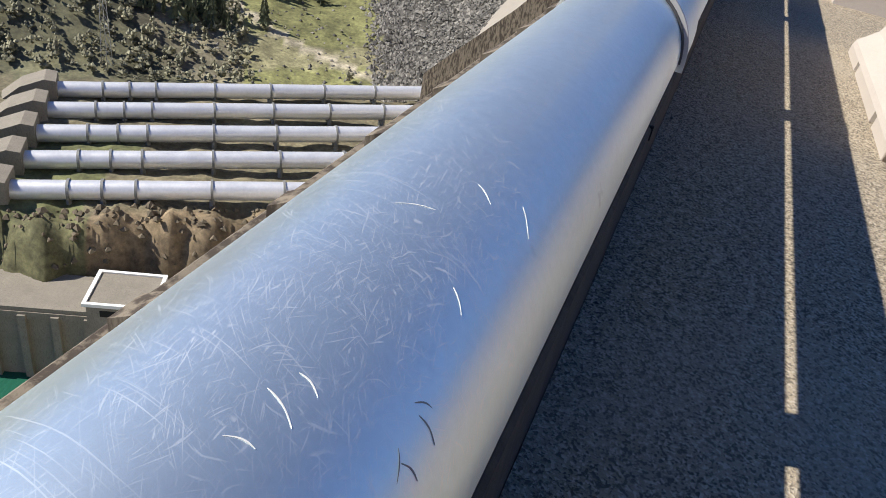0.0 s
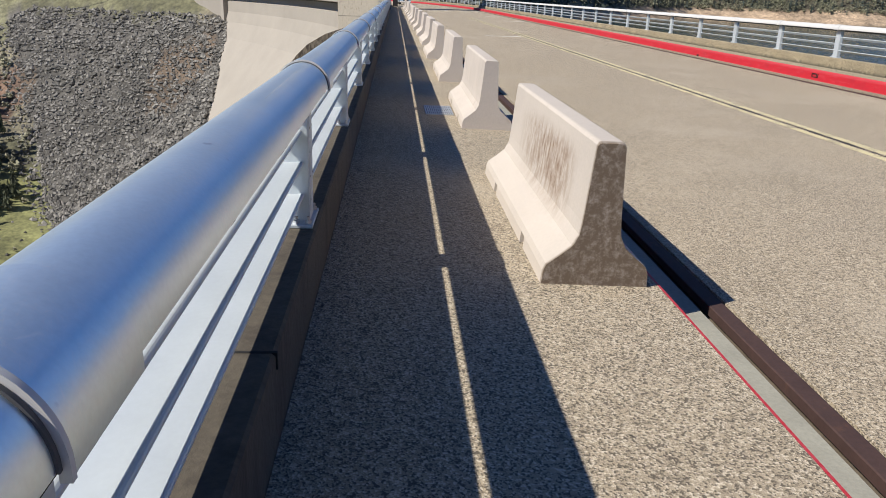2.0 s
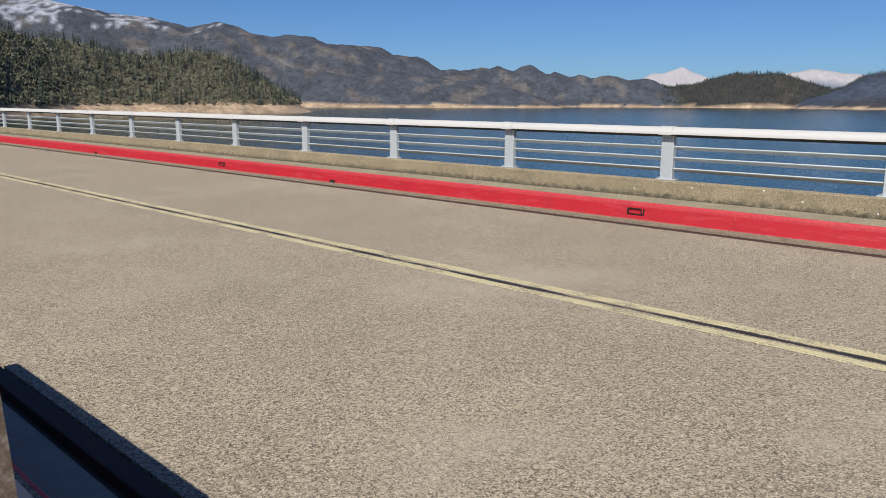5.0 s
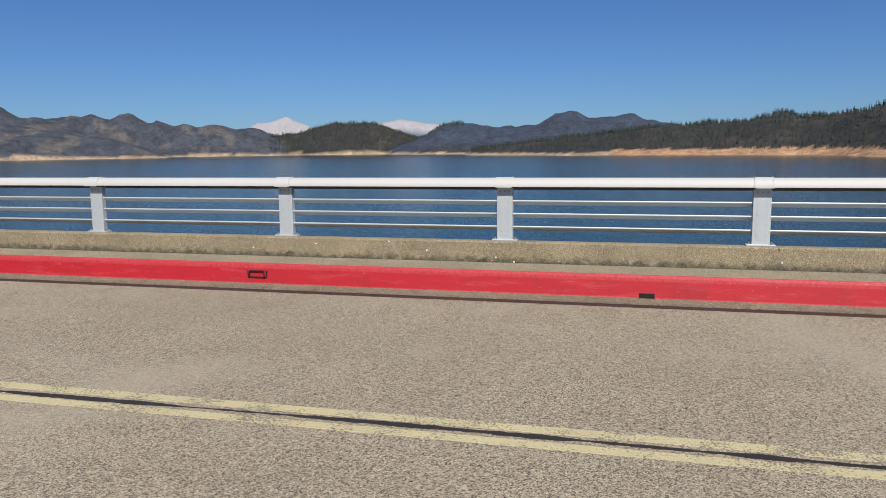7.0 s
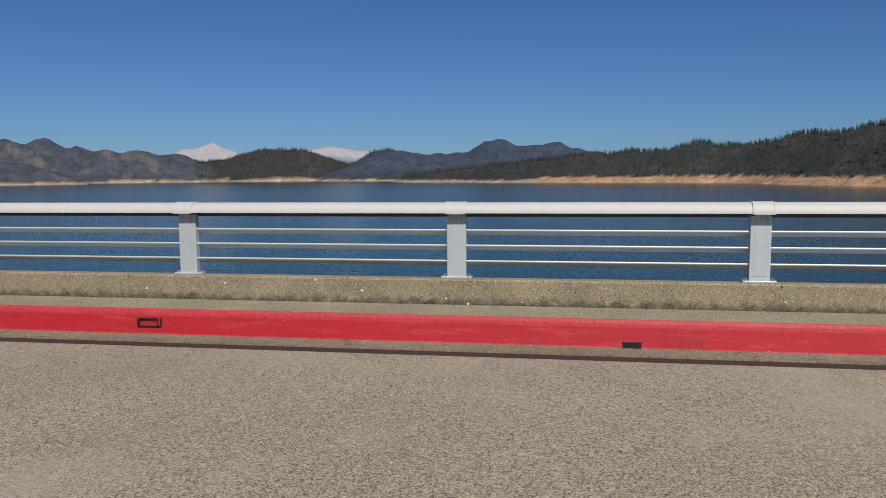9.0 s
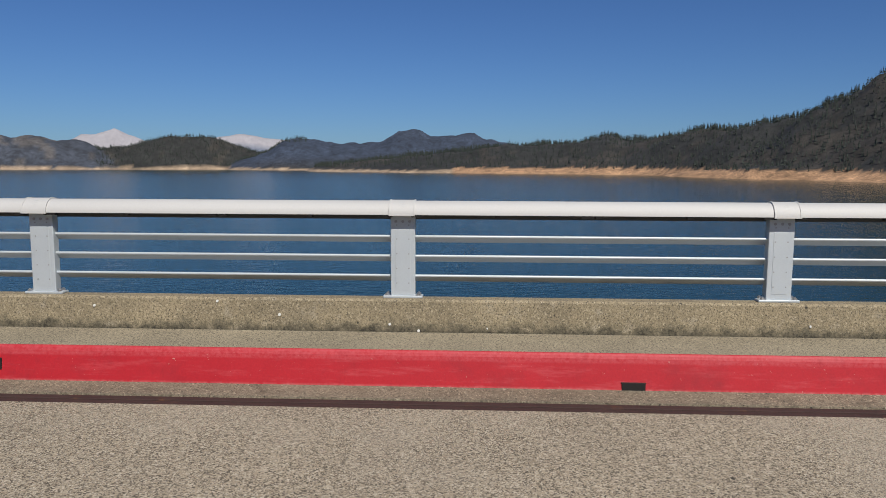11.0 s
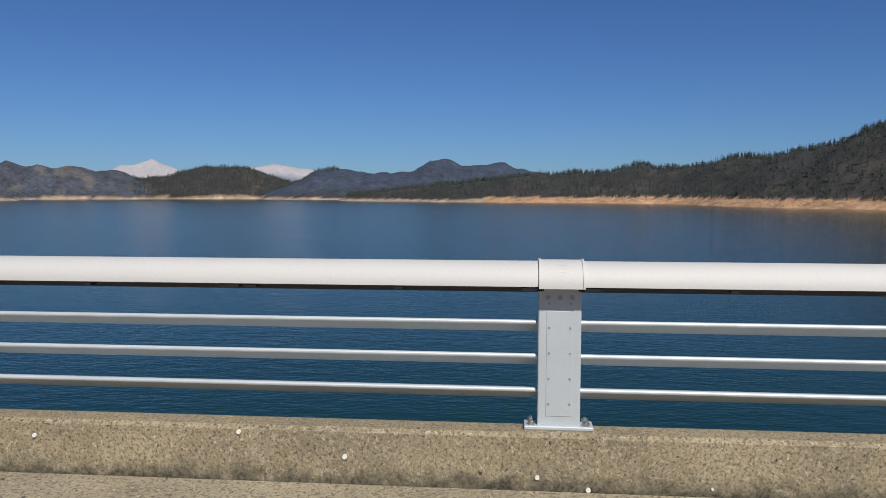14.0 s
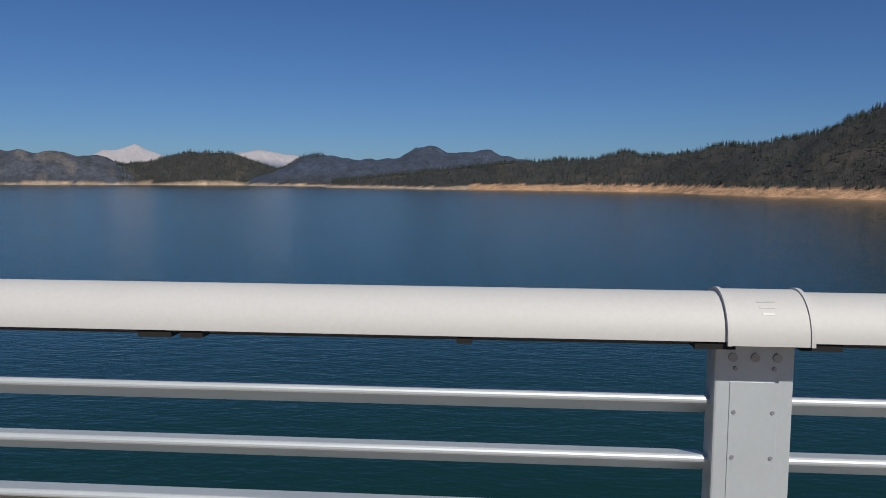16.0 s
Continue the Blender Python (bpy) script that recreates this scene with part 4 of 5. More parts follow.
def tower_gate():
    """A framed mesh gate between the tower and the railing."""
    g = thing("metal_gate", "tall grey steel gate beside the elevator tower", "gate")
    y, x0, x1, z0, z1 = 89.4, -2.15, -1.15, 0.34, 2.9
    for x in (x0, x1):
        part("gate_post", box(x - 0.05, x + 0.05, y - 0.05, y + 0.05, z0, z1, 0.008), M_BOLT, g)
    for z in (z0 + 0.12, 1.55, z1 - 0.05):
        part("rail", box(x0 + 0.05, x1 - 0.05, y - 0.025, y + 0.025, z - 0.03, z + 0.03), M_BOLT, g)
    for k in range(9):
        x = x0 + 0.1 + k * (x1 - x0 - 0.2) / 8
        part("bar", cylinder(0.014, (x, y, z0 + 0.12), (x, y, z1 - 0.05), 6), M_BOLT, g)
    c = thing("utility_cabinet", "dark steel utility cabinet at the end of the walkway", "cabinet")
    part("body", box(-0.55, 0.0, 87.6, 88.1, 0.04, 1.35, 0.02), M_DARKSTEEL, c)
    part("door", box(-0.50, -0.05, 87.585, 87.602, 0.15, 1.25, 0.004), M_DARKSTEEL, c)
    part("plinth", box(-0.6, 0.05, 87.55, 88.15, -0.02, 0.045), M_ANCHOR, c)


tower_gate()


def far_crest():
    """The cantilevered crest edge past the tower, its end pier and the wing wall."""
    ss = [98.0 + 8 * i for i in range(25)]
    sec = [(-1.06, 0.30), (-2.25, 0.28), (-2.3, 0.22), (-2.3, -0.75), (-1.06, -0.95)]
    tagged(part("crest_beam", sweep(sec, along(ss)), M_DAM), "overhanging concrete crest beam of the far dam section", "beam", kind="structure")
    pier = part("end_pier", box(-2.4, 0.4, -1.2, 1.2, -11, 0.5, 0.05), M_DAM)
    pier.matrix_basis = crest_pose(290.5, 0, 0)
    tagged(pier, "square concrete end pier of the dam crest", "pier", kind="structure")
    a, b = crest(291, -1.6, 0), Vector((-78, 296, 0))
    d = (b - a).normalized()
    n = Vector((-d.y, d.x, 0)) * 0.4
    bm = bmesh.new()
    L = (b - a).length
    rows = []
    for q, low in ((0.0, -10.0), (L * 0.5, -5.5), (L, -3.0)):
        p = a + d * q
        rows.append([bm.verts.new((p + n * k + Vector((0, 0, z)))) for k, z in ((-1, low), (-1, -0.2), (1, -0.2), (1, low))])
    for r0, r1 in zip(rows, rows[1:]):
        for i in range(4):
            bm.faces.new((r0[i], r0[(i + 1) % 4], r1[(i + 1) % 4], r1[i]))
    bm.faces.new(rows[0])
    bm.faces.new(list(reversed(rows[-1])))
    bmesh.ops.recalc_face_normals(bm, faces=bm.faces)
    tagged(part("wing_wall", bm, M_DAM), "sloping concrete wing wall at the end of the dam", "wall", kind="structure")


far_crest()


def training_wall():
    """Curved spillway pier down the downstream face; its top is shaped to fit the camera's view."""
    prof = [(-0.9, -1.25), (-3.4, -1.32), (-4.95, -1.62), (-6.38, -2.12), (-7.84, -2.98), (-8.83, -3.95), (-10.6, -6.2), (-13.5, -10.0), (-18.0, -15.5), (-26.0, -24.0), (-26.0, -40.0), (-0.9, -40.0)]
    bm = bmesh.new()
    rows = [[bm.verts.new((x, y, z)) for x, z in prof] for y in (66.0, 67.6)]
    for j in range(len(prof)):
        k = (j + 1) % len(prof)
        bm.faces.new((rows[0][j], rows[0][k], rows[1][k], rows[1][j]))
    bm.faces.new(rows[0])
    bm.faces.new(list(reversed(rows[1])))
    bmesh.ops.recalc_face_normals(bm, faces=bm.faces)
    tagged(part("training_wall", bm, M_LEDGE), "dark stained curved spillway training wall", "wall", kind="structure")


training_wall()


# ---- penstocks ----
def penstock(i):
    a = Vector((-126 + 6.55 * i, 116.4 - 9.1 * i, -69.8))
    b = Vector((-65 + 0.9 * i, 169.8 - 15.8 * i, -68.0))
    d = (b - a).normalized()
    b = a + d * ((b - a).length + 26)
    r = 1.75
    p = thing("penstock", "huge silver-painted steel penstock pipe on ring supports", "pipe", "penstocks")
    part("pipe", cylinder(r, a - d * 4.0, b, 32), M_PENSTOCK, p, smooth=True)
    L = (b - a).length
    s, k = 7.0, 0
    while s < L - 2:
        c = a + d * s
        ring = part("ring_girder", cylinder(r + 0.28, c - d * 0.22, c + d * 0.22, 28), M_BAND, p)
        n = Vector((-d.y, d.x, 0))
        for sgn in (-1, 1):
            foot = c + n * (sgn * 1.2)
            part("support_leg", box(foot.x - 0.35, foot.x + 0.35, foot.y - 0.35, foot.y + 0.35, -73.8, -69.2), M_BAND, ring)
        s += (5.5 if k < 2 else 12.8)
        k += 1
    # anchor block with the bend down to the power house
    m = Matrix.Translation(a - d * 3.0) @ Matrix.Rotation(math.atan2(d.y, d.x), 4, "Z")
    bm = bmesh.new()
    prof = [(1.0, -5.5), (1.0, 3.0), (-1.2, 3.4), (-6.0, 1.6), (-13.0, -4.0), (-14.0, -9.0), (-2.0, -9.0)]
    rows = [[bm.verts.new(m @ Vector((q, w, z))) for q, z in prof] for w in (-3.1, 3.1)]
    for j in range(len(prof)):
        k2 = (j + 1) % len(prof)
        bm.faces.new((rows[0][j], rows[0][k2], rows[1][k2], rows[1][j]))
    bm.faces.new(rows[0])
    bm.faces.new(list(reversed(rows[1])))
    bmesh.ops.recalc_face_normals(bm, faces=bm.faces)
    part("anchor_block", bm, M_ANCHOR, p, "dark weathered concrete anchor block")


for i in range(5):
    penstock(i)


# ---- power house wall, deck and river ----
def powerhouse():
    p = thing("power_house_wall", "weathered concrete power house wall with buttresses above green river", "building")
    a, b = Vector((-104, 56, 0)), Vector((-70, 73, 0))
    d = (b - a).normalized()
    ang = math.atan2(d.y, d.x)
    m = Matrix.Translation(a) @ Matrix.Rotation(ang, 4, "Z")
    L = (b - a).length

    def slab_part(name, x0, x1, y0, y1, z0, z1, mat, parent, bevel=0.0, label=""):
        ob = part(name, box(x0, x1, y0, y1, z0, z1, bevel), mat, parent, label)
        ob.matrix_basis = m
        return ob
    slab_part("wall", 0, L, 0, 9, -98, -80, M_ANCHOR, p)
    slab_part("deck", -0.2, L + 0.2, -0.3, 9.2, -80, -79.3, M_ANCHOR, p)
    n = int(L / 5)
    for i in range(n + 1):
        slab_part("buttress", i * 5 - 0.6, i * 5 + 0.6, -0.9, 0.1, -98, -80.6, M_ANCHOR, p)
    slab_part("beam", -0.3, L + 0.3, -0.5, 0.4, -81.4, -80.1, M_ANCHOR, p)
    h = thing("gate_house", "flat-roofed concrete gate house with white roof rim", "building")
    slab_part("wall", L - 8, L + 2, -1.0, 7.5, -98, -77.6, M_ANCHOR, h)
    slab_part("roof", L - 8.2, L + 2.2, -1.2, 7.7, -77.6, -77.0, M_ANCHOR, h)
    for q in ((L - 8.5, L + 2.5, -1.5, -0.9), (L - 8.5, L + 2.5, 7.4, 8.0), (L - 8.5, L - 7.9, -0.9, 7.4), (L + 1.9, L + 2.5, -0.9, 7.4)):
        slab_part("roof_rim", *q, -77.3, -76.7, M_WHITEWALL, h)
    # Near-black block on the wall, in place of an unlit opening.
    slab_part("opening", L - 6, L - 1, -1.05, -0.9, -79.4, -78.2, M_DARK, h)


powerhouse()
bm = bmesh.new()
ring = [(-260, -200), (-20, -200), (-20, 60), (-50, 84), (-75, 80), (-140, 60), (-260, 30)]
bm.faces.new([bm.verts.new((x, y, -93.5)) for x, y in ring])
tagged(part("water_river", bm, M_RIVER), "green river water below the dam", "water", kind="structure")


# ---- trees and rocks (uncountable) ----
def conifer(rnd, h, tiers=6, sides=7):
    """A ragged conifer: trunk and tiers of drooping boughs with uneven outline."""
    vs, fs = [], []
    r0 = h * rnd.uniform(0.13, 0.20)
    for k in range(3):
        a = k * 2.0944
        vs.append((0.018 * h * math.cos(a), 0.018 * h * math.sin(a), -0.05 * h))
    vs.append((0, 0, h * 0.9))
    fs += [(0, 1, 3), (1, 2, 3), (2, 0, 3)]
    for t in range(tiers):
        f = t / tiers
        z = h * (0.10 + 0.82 * f)
        r = r0 * (1 - f) ** 0.85 * rnd.uniform(0.75, 1.2)
        c = len(vs)
        vs.append((rnd.uniform(-0.02, 0.02) * h, rnd.uniform(-0.02, 0.02) * h, z + h * 0.20 * (1 - 0.4 * f)))
        a0 = rnd.uniform(0, 6)
        for k in range(sides):
            a = a0 + 6.2832 * k / sides
            rr = r * rnd.uniform(0.8, 1.4) if k % 2 else r * rnd.uniform(0.3, 0.6)
            vs.append((rr * math.cos(a), rr * math.sin(a), z + rnd.uniform(-0.04, 0.03) * h))
        for k in range(sides):
            fs.append((c, c + 1 + k, c + 1 + (k + 1) % sides))
    return vs, fs


def oak(rnd, h, clumps=9):
    """A leafless-brown or green shrub: a bunch of small leaf clumps on stems."""
    vs, fs = [], []
    for q in range(clumps):
        a, rr = rnd.uniform(0, 6.28), rnd.uniform(0, 0.42) * h
        cx, cy, cz = rr * math.cos(a), rr * math.sin(a), h * rnd.uniform(0.25, 0.85)
        s = h * rnd.uniform(0.14, 0.26)
        c = len(vs)
        for dx, dy, dz in ((1, 0, 0), (0, 1, 0), (-1, 0, 0), (0, -1, 0), (0, 0, 1), (0, 0, -0.8)):
            vs.append((cx + s * dx * rnd.uniform(0.6, 1.3), cy + s * dy * rnd.uniform(0.6, 1.3), cz + s * dz * rnd.uniform(0.6, 1.3)))
        for x, y, z in ((0, 1, 4), (1, 2, 4), (2, 3, 4), (3, 0, 4), (1, 0, 5), (2, 1, 5), (3, 2, 5), (0, 3, 5)):
            fs.append((c + x, c + y, c + z))
    return vs, fs


def boulder(rnd, h):
    vs = [(h * x * rnd.uniform(0.5, 1.1), h * y * rnd.uniform(0.5, 1.1), h * z * rnd.uniform(0.5, 1.0)) for x, y, z in ((1, 0, 0), (0.3, 1, 0.1), (-1, 0.3, 0), (-0.2, -1, 0), (0.1, 0.1, 0.9), (0.5, -0.5, 0.6), (0, 0, -0.7))]
    fs = [(0, 1, 4), (1, 2, 4), (2, 3, 4), (3, 5, 4), (5, 0, 4), (3, 0, 5), (1, 0, 6), (2, 1, 6), (3, 2, 6), (0, 3, 6)]
    return vs, fs


def scatter(name, label, category, mat, kinds, places):
    """One mesh of many pieces: places are (x, y, size)."""
    rnd = random.Random(len(name) * 7 + 3)
    V, F = [], []
    for x, y, size in places:
        vs, fs = kinds[rnd.randrange(len(kinds))]
        a = rnd.uniform(0, 6.28)
        ca, sa = math.cos(a) * size, math.sin(a) * size
        z0 = ground(x, y)
        o = len(V)
        V.extend((x + ca * p - sa * q, y + sa * p + ca * q, z0 + size * w) for p, q, w in vs)
        F.extend(tuple(o + k for k in f) for f in fs)
    me = bpy.data.meshes.new(name)
    me.from_pydata(V, [], F)
    me.materials.append(mat)
    return tagged(new(name, me), label, category, kind="stuff")


rnd = random.Random(11)
FIRS = [conifer(rnd, 1.0, 10, 12) for k in range(8)]
FAR_FIRS = [conifer(rnd, 1.0, 4, 6) for k in range(6)]
FAR_BRUSH = [oak(rnd, 1.0, 4) for k in range(8)]
SHRUBS = [oak(rnd, 1.0) for k in range(8)]
STONES = [boulder(rnd, 1.0) for k in range(8)]


def polar(az, d):
    a = math.radians(az)
    return d * math.sin(a), d * math.cos(a)


near_firs, shrubs, stones, cliff = [], [], [], []
while len(near_firs) < 1350:
    az, d = rnd.uniform(-60, -25.5), rnd.uniform(205, 470)
    x, y = polar(az, d)
    u, v = uv(x, y)
    edge = -27.3 if d > 238 else -31.0
    if az < edge + rnd.uniform(-0.8, 0.8) and (v > 236 or u < 20) and v > 205 and noise.noise(Vector((x * 0.02, y * 0.02, 2))) > (-0.30 if az > -33.5 else 0.08):
        near_firs.append((x, y, rnd.uniform(5, 13)))
while len(near_firs) < 1900:
    x, y = polar(rnd.uniform(-24, -2), rnd.uniform(345, 560))
    if ground(x, y) > 4:
        near_firs.append((x, y, rnd.uniform(8, 18)))
while len(shrubs) < 3600:
    x, y = polar(rnd.uniform(-64, -25), rnd.uniform(150, 380))
    u, v = uv(x, y)
    if v > 180 and u < 50 + 0.16 * (v - 190) and (u < 14 or v > 258 or rnd.random() < 0.04):
        shrubs.append((x, y, rnd.uniform(1.0, 3.6)))
while len(shrubs) < 4900:
    x, y = polar(rnd.uniform(-24, -3), rnd.uniform(325, 520))
    if ground(x, y) > 0.5:
        shrubs.append((x, y, rnd.uniform(1.5, 4.5)))
while len(stones) < 18000:
    x, y = polar(rnd.uniform(-29, -10.5), rnd.uniform(175, 345))
    u, v = uv(x, y)
    if u > 48 + 0.16 * (v - 190) + rnd.uniform(-4, 4) and v > 175 and x < -54 and ground(x, y) < -8:
        stones.append((x, y, rnd.choice((0.35, 0.5, 0.6, 0.8, 1.05)) * rnd.uniform(0.7, 1.3)))
for k in range(260):
    x, y = polar(rnd.uniform(-40, -24), rnd.uniform(180, 240))
    stones.append((x, y, rnd.uniform(0.3, 0.9)))
while len(cliff) < 420:
    x, y = rnd.uniform(-120, -55), rnd.uniform(50, 120)
    u, v = uv(x, y)
    if 104 < v < 121:
        cliff.append((x, y, rnd.uniform(0.3, 1.2)))
scatter("fir_trees", "dark green conifers crowding the valley slope", "trees", M_FIR, FIRS, near_firs)
scatter("cliff_rocks", "jagged brown rocks of the river scarp", "rocks", M_CLIFF, STONES, cliff)
scatter("shrubs", "grey-green and brown brush on the valley slope", "shrubs", M_SHRUB, SHRUBS, shrubs)
scatter("riprap", "grey rubble blocks covering the abutment slope", "rocks", M_RUBBLE, STONES, stones)
hill_firs, hill_brush, right_firs = [], [], []


def crest_distance(line, az):
    for (a0, d0, e0), (a1, d1, e1) in zip(line, line[1:]):
        if a0 <= az <= a1:
            return d0 + (d1 - d0) * (az - a0) / (a1 - a0)
    return 0.0


while len(hill_brush) < 11000:
    az = rnd.uniform(-16, 36.5)
    top = crest_distance(RANGES[0][1], az) + 60
    if rnd.random() > (top / 2450) ** 2:
        continue
    x, y = polar(az, math.sqrt(rnd.uniform((top * 0.55) ** 2, top ** 2)))
    if ground(x, y) > -14:
        if rnd.random() < 0.10:
            hill_firs.append((x, y, rnd.uniform(20, 42)))
        else:
            hill_brush.append((x, y, rnd.uniform(6, 13)))
while len(right_firs) < 8000:
    az = rnd.uniform(62.5, 120)
    line = RANGES[5][1] if az > 77 else RANGES[3][1]
    top = crest_distance(line, az)
    if top == 0:
        continue
    ridge_top = rnd.random() < 0.28
    x, y = polar(az, top + rnd.uniform(-40, 40) if ridge_top else top - rnd.random() * (850 if az > 79.5 else 260))
    if ground(x, y) > -14:
        right_firs.append((x, y, (rnd.uniform(12, 30) if az > 80 else rnd.uniform(8, 16)) if ridge_top else rnd.uniform(9, 24)))
scatter("hill_conifers", "dark conifers on the hills beside the lake", "trees", M_FAR_FIR, FAR_FIRS, hill_firs)
scatter("hill_brush", "olive brush on the hills beside the lake", "shrubs", M_FAR_BRUSH, FAR_BRUSH, hill_brush)
scatter("far_shore_trees", "dark conifers on the far lake shore ridge", "trees", M_FAR_FIR, FAR_FIRS, right_firs)


# ---- small things on the crest ----
def curb_hole(y, hook):
    if hook:
        h = thing("curb_hook_recess", "dark recess with bent steel handle in the red curb", "drain")
        x = CURB_X + 0.010
        part("recess", box(x - 0.004, x + 0.014, y - 0.125, y + 0.125, -0.185, -0.085), M_RED, h)
        # Near-black slots put the recess's dark edges into colour.
        part("slot", box(x - 0.008, x - 0.003, y - 0.13, y + 0.13, -0.19, -0.172), M_DARK, h)
        for s in (-1, 1):
            part("slot", box(x - 0.001, x + 0.013, y + s * 0.125 - 0.016, y + s * 0.125 + 0.016, -0.185, -0.095), M_DARK, h)
        part("slot", box(x + 0.010, x + 0.0235, y - 0.10, y + 0.10, -0.098, -0.088), M_DARK, h)
        bm = cylinder(0.009, (x - 0.02, y - 0.11, -0.17), (x - 0.02, y - 0.10, -0.095), 8)
        add_cylinder(bm, 0.009, (x - 0.02, y + 0.11, -0.17), (x - 0.02, y + 0.10, -0.095), 8)
        add_cylinder(bm, 0.009, (x - 0.02, y - 0.105, -0.095), (x - 0.02, y + 0.105, -0.095), 8)
        part("handle", bm, M_DARKSTEEL, h)
    else:
        h = thing("curb_drain", "small rectangular steel-framed drain hole in the red curb", "drain")
        # Flush near-black block: the hole's darkness is in its colour.
        part("opening", box(CURB_X - 0.002, CURB_X + 0.012, y - 0.086, y + 0.086, -0.268, -0.208), M_DARK, h)
        part("frame", box(CURB_X + 0.001, CURB_X + 0.014, y - 0.092, y + 0.092, -0.208, -0.203), M_RAIL, h)


curb_hole(5.28, True)
for y in (0.332, 12.5, 24.75):
    curb_hole(y, False)
curb_hole(17.0, True)


def drain_grate():
    g = thing("drain_grate", "galvanised steel drain grate set in the roadway", "drain")
    x0, x1, y0, y1 = 0.10, 0.47, 8.06, 8.81
    # Full near-black slab under the bars; it colours in the dark pit.
    part("frame", box(x0, x1, y0, y1, -0.03, 0.001), M_DARK, g)
    for k in range(14):
        x = x0 + 0.012 + k * (x1 - x0 - 0.024) / 13
        part("bar", box(x - 0.008, x + 0.008, y0, y1, -0.01, 0.006), M_GRATE, g)
    for k in range(4):
        y = y0 + 0.01 + k * (y1 - y0 - 0.02) / 3
        part("cross_bar", box(x0, x1, y - 0.012, y + 0.012, -0.01, 0.0075), M_GRATE, g)


drain_grate()


def suv():
    c = thing("parked_car", "silver-blue sport utility car parked on the crest road", "car")
    prof = [(-2.25, 0.35), (-2.3, 0.75), (-2.15, 1.05), (-1.0, 1.14), (-0.45, 1.72), (1.9, 1.76), (2.25, 1.1), (2.3, 0.5), (2.2, 0.32)]
    bm = bmesh.new()
    rows = []
    for w, q in ((-0.92, 0.94), (-0.86, 1.0), (0.86, 1.0), (0.92, 0.94)):
        rows.append([bm.verts.new((w * (0.84 if z > 1.3 else 1), y * q, z)) for y, z in prof])
    for r0, r1 in zip(rows, rows[1:]):
        for i in range(len(prof)):
            j = (i + 1) % len(prof)
            bm.faces.new((r0[i], r0[j], r1[j], r1[i]))
    bm.faces.new(rows[0])
    bm.faces.new(list(reversed(rows[-1])))
    bmesh.ops.recalc_face_normals(bm, faces=bm.faces)
    part("body", bm, M_CAR, c)
    bm = bmesh.new()
    q = [(-0.68, -0.99, 1.17), (0.68, -0.99, 1.17), (0.60, -0.50, 1.66), (-0.60, -0.50, 1.66)]
    bm.faces.new([bm.verts.new((x, y - 0.03, z + 0.02)) for x, y, z in q])
    r = bmesh.ops.extrude_face_region(bm, geom=bm.faces[:])
    for v in r["geom"]:
        if isinstance(v, bmesh.types.BMVert):
            v.co.y += 0.02
    part("windscreen", bm, M_CARGLASS, c, "dark windscreen")
    part("grille", box(-0.45, 0.45, -2.32, -2.24, 0.62, 0.86), M_DARK, c)
    part("bumper", box(-0.9, 0.9, -2.36, -2.2, 0.38, 0.58, 0.03), M_WHITEWALL, c)
    part("number_plate", box(-0.25, 0.25, -2.375, -2.355, 0.44, 0.55), M_WHITEWALL, c)
    for s in (-1, 1):
        part("headlight", box(s * 0.68 - 0.18, s * 0.68 + 0.18, -2.3, -2.2, 0.72, 0.88, 0.03), M_CARGLASS, c)
        part("mirror", box(s * 1.0 - 0.1, s * 1.0 + 0.1, -0.95, -0.8, 1.12, 1.3, 0.03), M_DARK, c)
        for y in (-1.45, 1.4):
            tyre = part("tyre", cylinder(0.36, (s * 0.94, y, 0.36), (s * 0.70, y, 0.36), 18), M_DARK, c)
            part("rim", cylinder(0.21, (s * 0.95, y, 0.36), (s * 0.93, y, 0.36), 12), M_BOLT, tyre)
    c.matrix_basis = crest_pose(128, 3.8, road_z(3.8))


suv()


def abutment_house():
    h = thing("abutment_house", "small white service building at the end of the dam", "building")
    m = Matrix.Translation((-71.5, 305, SHELF_Z))
    part("wall", box(-5, 5, -3, 3, -1, 9), M_WHITEWALL, h).matrix_basis = m
    part("roof", box(-5.4, 5.4, -3.4, 3.4, 9, 9.4), M_ANCHOR, h).matrix_basis = m
    for z in (1.4, 5.4):
        for x in (-3.6, -1.2, 1.2, 3.6):
            w = part("window", box(x - 0.65, x + 0.65, -3.05, -2.95, z, z + 1.7), M_CARGLASS, h)
            w.matrix_basis = m
            part("sill", box(x - 0.75, x + 0.75, -3.12, -2.95, z - 0.15, z), M_ANCHOR, w).matrix_basis = m


abutment_house()


def guard_rail():
    """A low post-and-beam guard rail along the shelf road."""
    g = thing("guard_rail", "low dark guard rail along the abutment road", "railing")
    a, b = Vector((-80, 297, SHELF_Z)), Vector((-130, 303, SHELF_Z))
    n = 16
    for i in range(n + 1):
        p = a.lerp(b, i / n)
        part("post", box(p.x - 0.1, p.x + 0.1, p.y - 0.1, p.y + 0.1, SHELF_Z - 0.6, SHELF_Z + 0.9), M_DARKSTEEL, g)
    d = (b - a).normalized()
    bm = bmesh.new()
    rows = [[bm.verts.new((p.x, p.y + w, z)) for w, z in ((-0.06, SHELF_Z + 0.5), (0.06, SHELF_Z + 0.5), (0.06, SHELF_Z + 0.85), (-0.06, SHELF_Z + 0.85))] for p in (a, b)]
    for i in range(4):
        bm.faces.new((rows[0][i], rows[0][(i + 1) % 4], rows[1][(i + 1) % 4], rows[1][i]))
    bm.faces.new(rows[0])
    bm.faces.new(list(reversed(rows[1])))
    bmesh.ops.recalc_face_normals(bm, faces=bm.faces)
    part("beam", bm, M_BAND, g)


guard_rail()
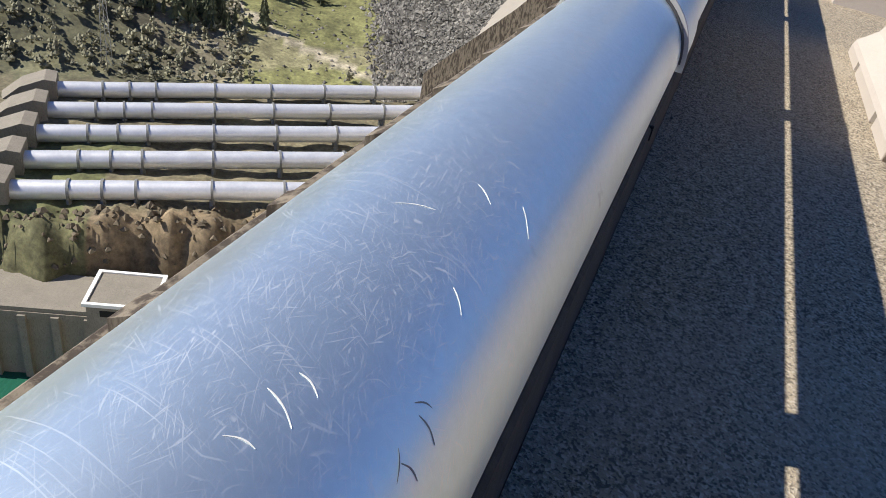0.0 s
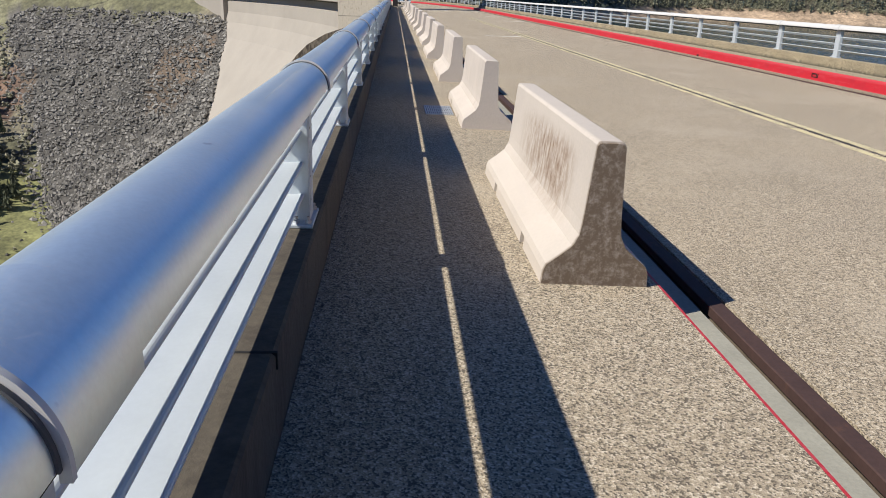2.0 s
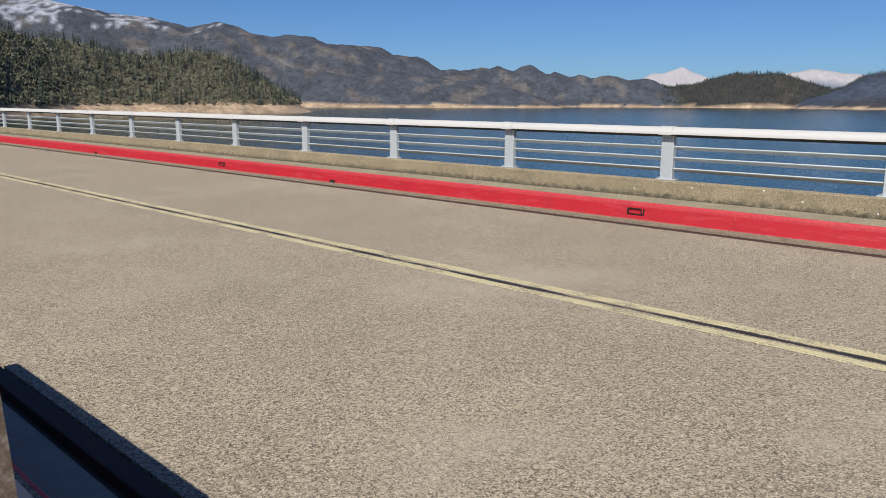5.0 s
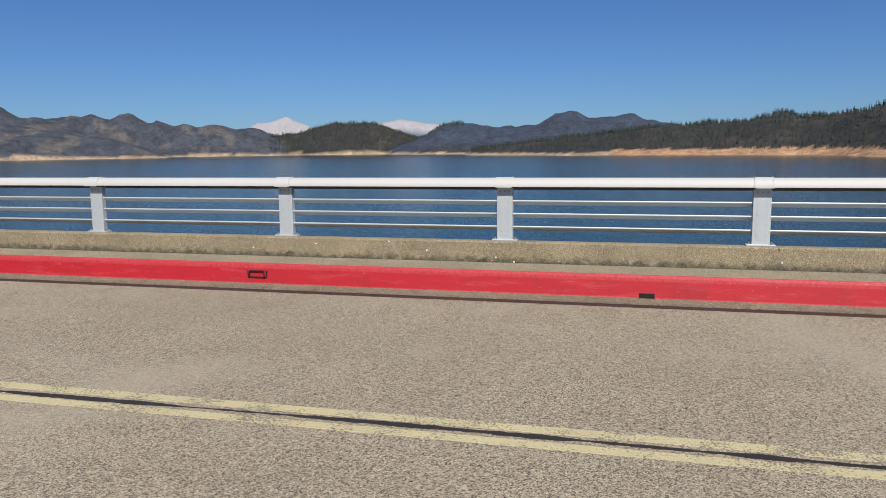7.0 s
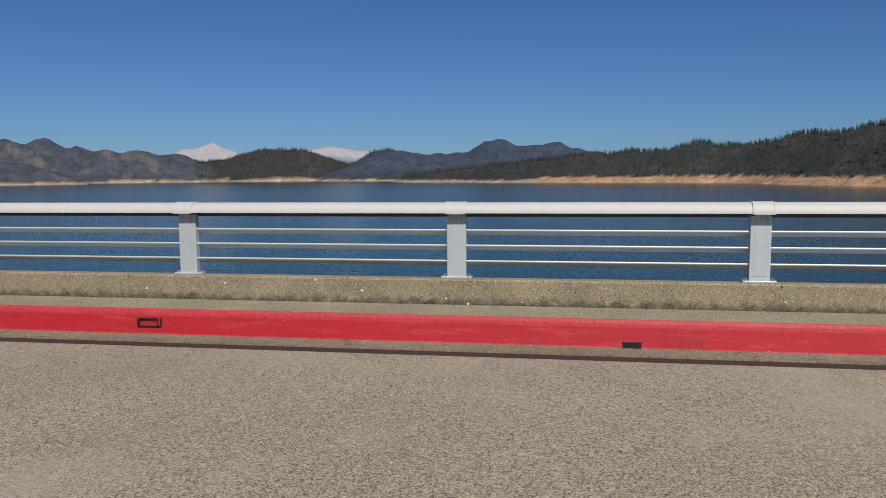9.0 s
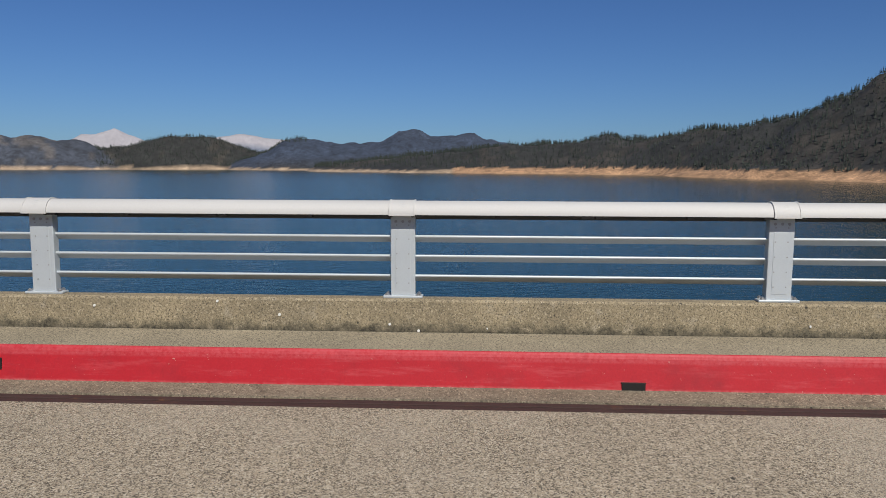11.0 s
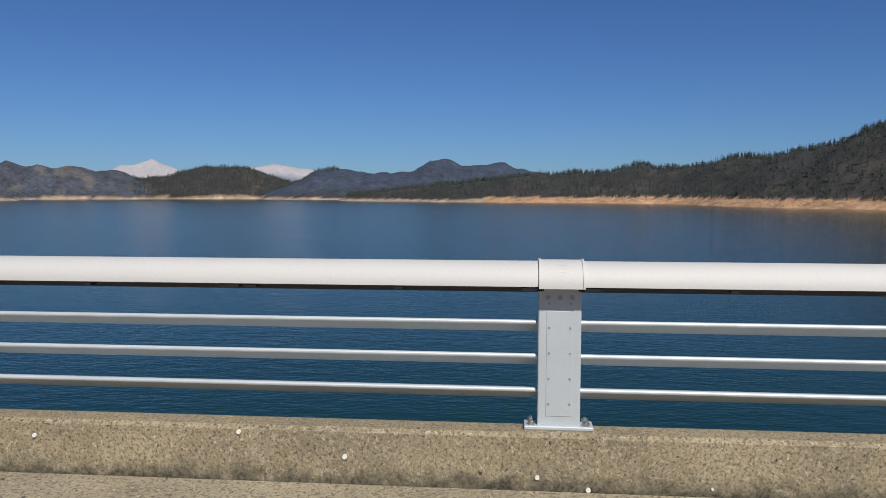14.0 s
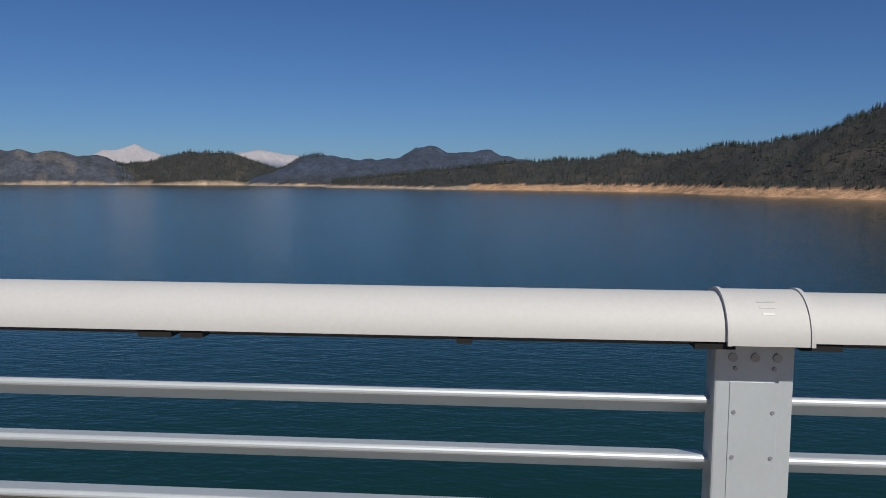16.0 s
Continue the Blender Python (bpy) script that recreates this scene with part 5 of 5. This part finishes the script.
for y, x0, x1 in ((34.4, 3.95, 5.6), (57.5, 7.9, 9.75), (69.5, 7.9, 9.4), (90, 3.6, 9.75)):
    stripe("white_marking", x0, x1, y, y + 0.35, M_WHITE_PAINT, "worn white painted bar on the roadway")
rnd = random.Random(5)
for y, z in ((5.67, 0.122), (4.72, 0.2), (3.665, 0.25), (3.14, 0.142), (2.215, 0.072), (1.976, 0.02), (1.407, 0.046), (-1.2, 0.1)):
    r = 0.0085
    tagged(part("lime_spot", cylinder(r * rnd.uniform(0.7, 1.4), (10.974, y, z), (10.986, y, z), 10), M_SPLASH), "white lime spot on the parapet face", "stain", "lime spots")

tagged(part("parapet_crack", box(-1.051, -0.6985, 0.445, 0.459, PAR_Z - 0.06, PAR_Z + 0.003), M_DARK), "dark cracked joint across the parapet top", "joint", kind="structure")


def mast():
    m = thing("lattice_mast", "slender grey lattice mast on the valley slope", "mast")
    x, y = -130.6, 133.0
    z = ground(x, y) - 0.5
    H = 22.0
    for sx in (-1, 1):
        for sy in (-1, 1):
            part("leg", cylinder(0.09, (x + sx * 0.9, y + sy * 0.9, z), (x + sx * 0.35, y + sy * 0.35, z + H), 6), M_BOLT, m)
    for k in range(10):
        q = 0.9 - 0.055 * k
        part("brace", cylinder(0.06, (x - q, y - q, z + 2.2 * k), (x + q, y - q, z + 2.2 * k + 2.2), 5), M_BOLT, m)
        part("brace", cylinder(0.06, (x + q, y + q, z + 2.2 * k), (x - q, y + q, z + 2.2 * k + 2.2), 5), M_BOLT, m)


mast()


# strokes scored and rubbed into the downstream handrail: start and end along the rail, and angle from its top
STROKES = (
    (-2.317, 43, -2.308, 48, 1), (-2.32, 46, -2.321, 55, 1), (-2.346, 46, -2.36, 51, 1), (-2.35, 49, -2.346, 56, 1),
    (-2.087, 36, -2.11, 45, 0), (-2.225, 33, -2.237, 40, 0), (-2.108, 18, -2.12, 26, 0), (-2.374, 13, -2.384, 23, 0), (-2.356, 16, -2.361, 23, 0), (-2.408, 13, -2.404, 20, 0), (-2.184, 1, -2.17, 13, 0), (0.6, 14, 1.5, 12, 0),
)


def stroke(y0, a0, y1, a1, dark):
    """A thin bowed line lying on the round rail."""
    bm, n, prev = bmesh.new(), 10, None
    R = 0.1192
    for i in range(n + 1):
        t = i / n
        y = y0 + (y1 - y0) * t + 0.002 * math.sin(math.pi * t)
        w = 0.8 * math.sin(math.pi * (0.1 + 0.8 * t))
        row = []
        for k in (-1, 1):
            a = radians(a0 + (a1 - a0) * t + (k * w * 0.35 if abs(a1 - a0) < 6 else 0))
            off = 0.0 if abs(a1 - a0) < 6 else k * w * 0.0006
            row.append(bm.verts.new((LEFT_X + R * math.sin(a), y + off, PAR_Z + RAIL_H - CAP_R + R * math.cos(a))))
        if prev:
            bm.faces.new((prev[0], prev[1], row[1], row[0]))
        prev = row
    bmesh.ops.recalc_face_normals(bm, faces=bm.faces)
    r = bmesh.ops.extrude_face_region(bm, geom=bm.faces[:])
    for v in [g for g in r["geom"] if isinstance(g, bmesh.types.BMVert)]:
        v.co.z -= 0.0006
    bmesh.ops.recalc_face_normals(bm, faces=bm.faces)
    return part("scratch", bm, M_BAND if dark else M_SPLASH)


for q in STROKES:
    tagged(stroke(*q), "dark rubbed stroke on the handrail" if q[4] else "pale scored scratch on the handrail", "scratch", "scratches on the handrail")
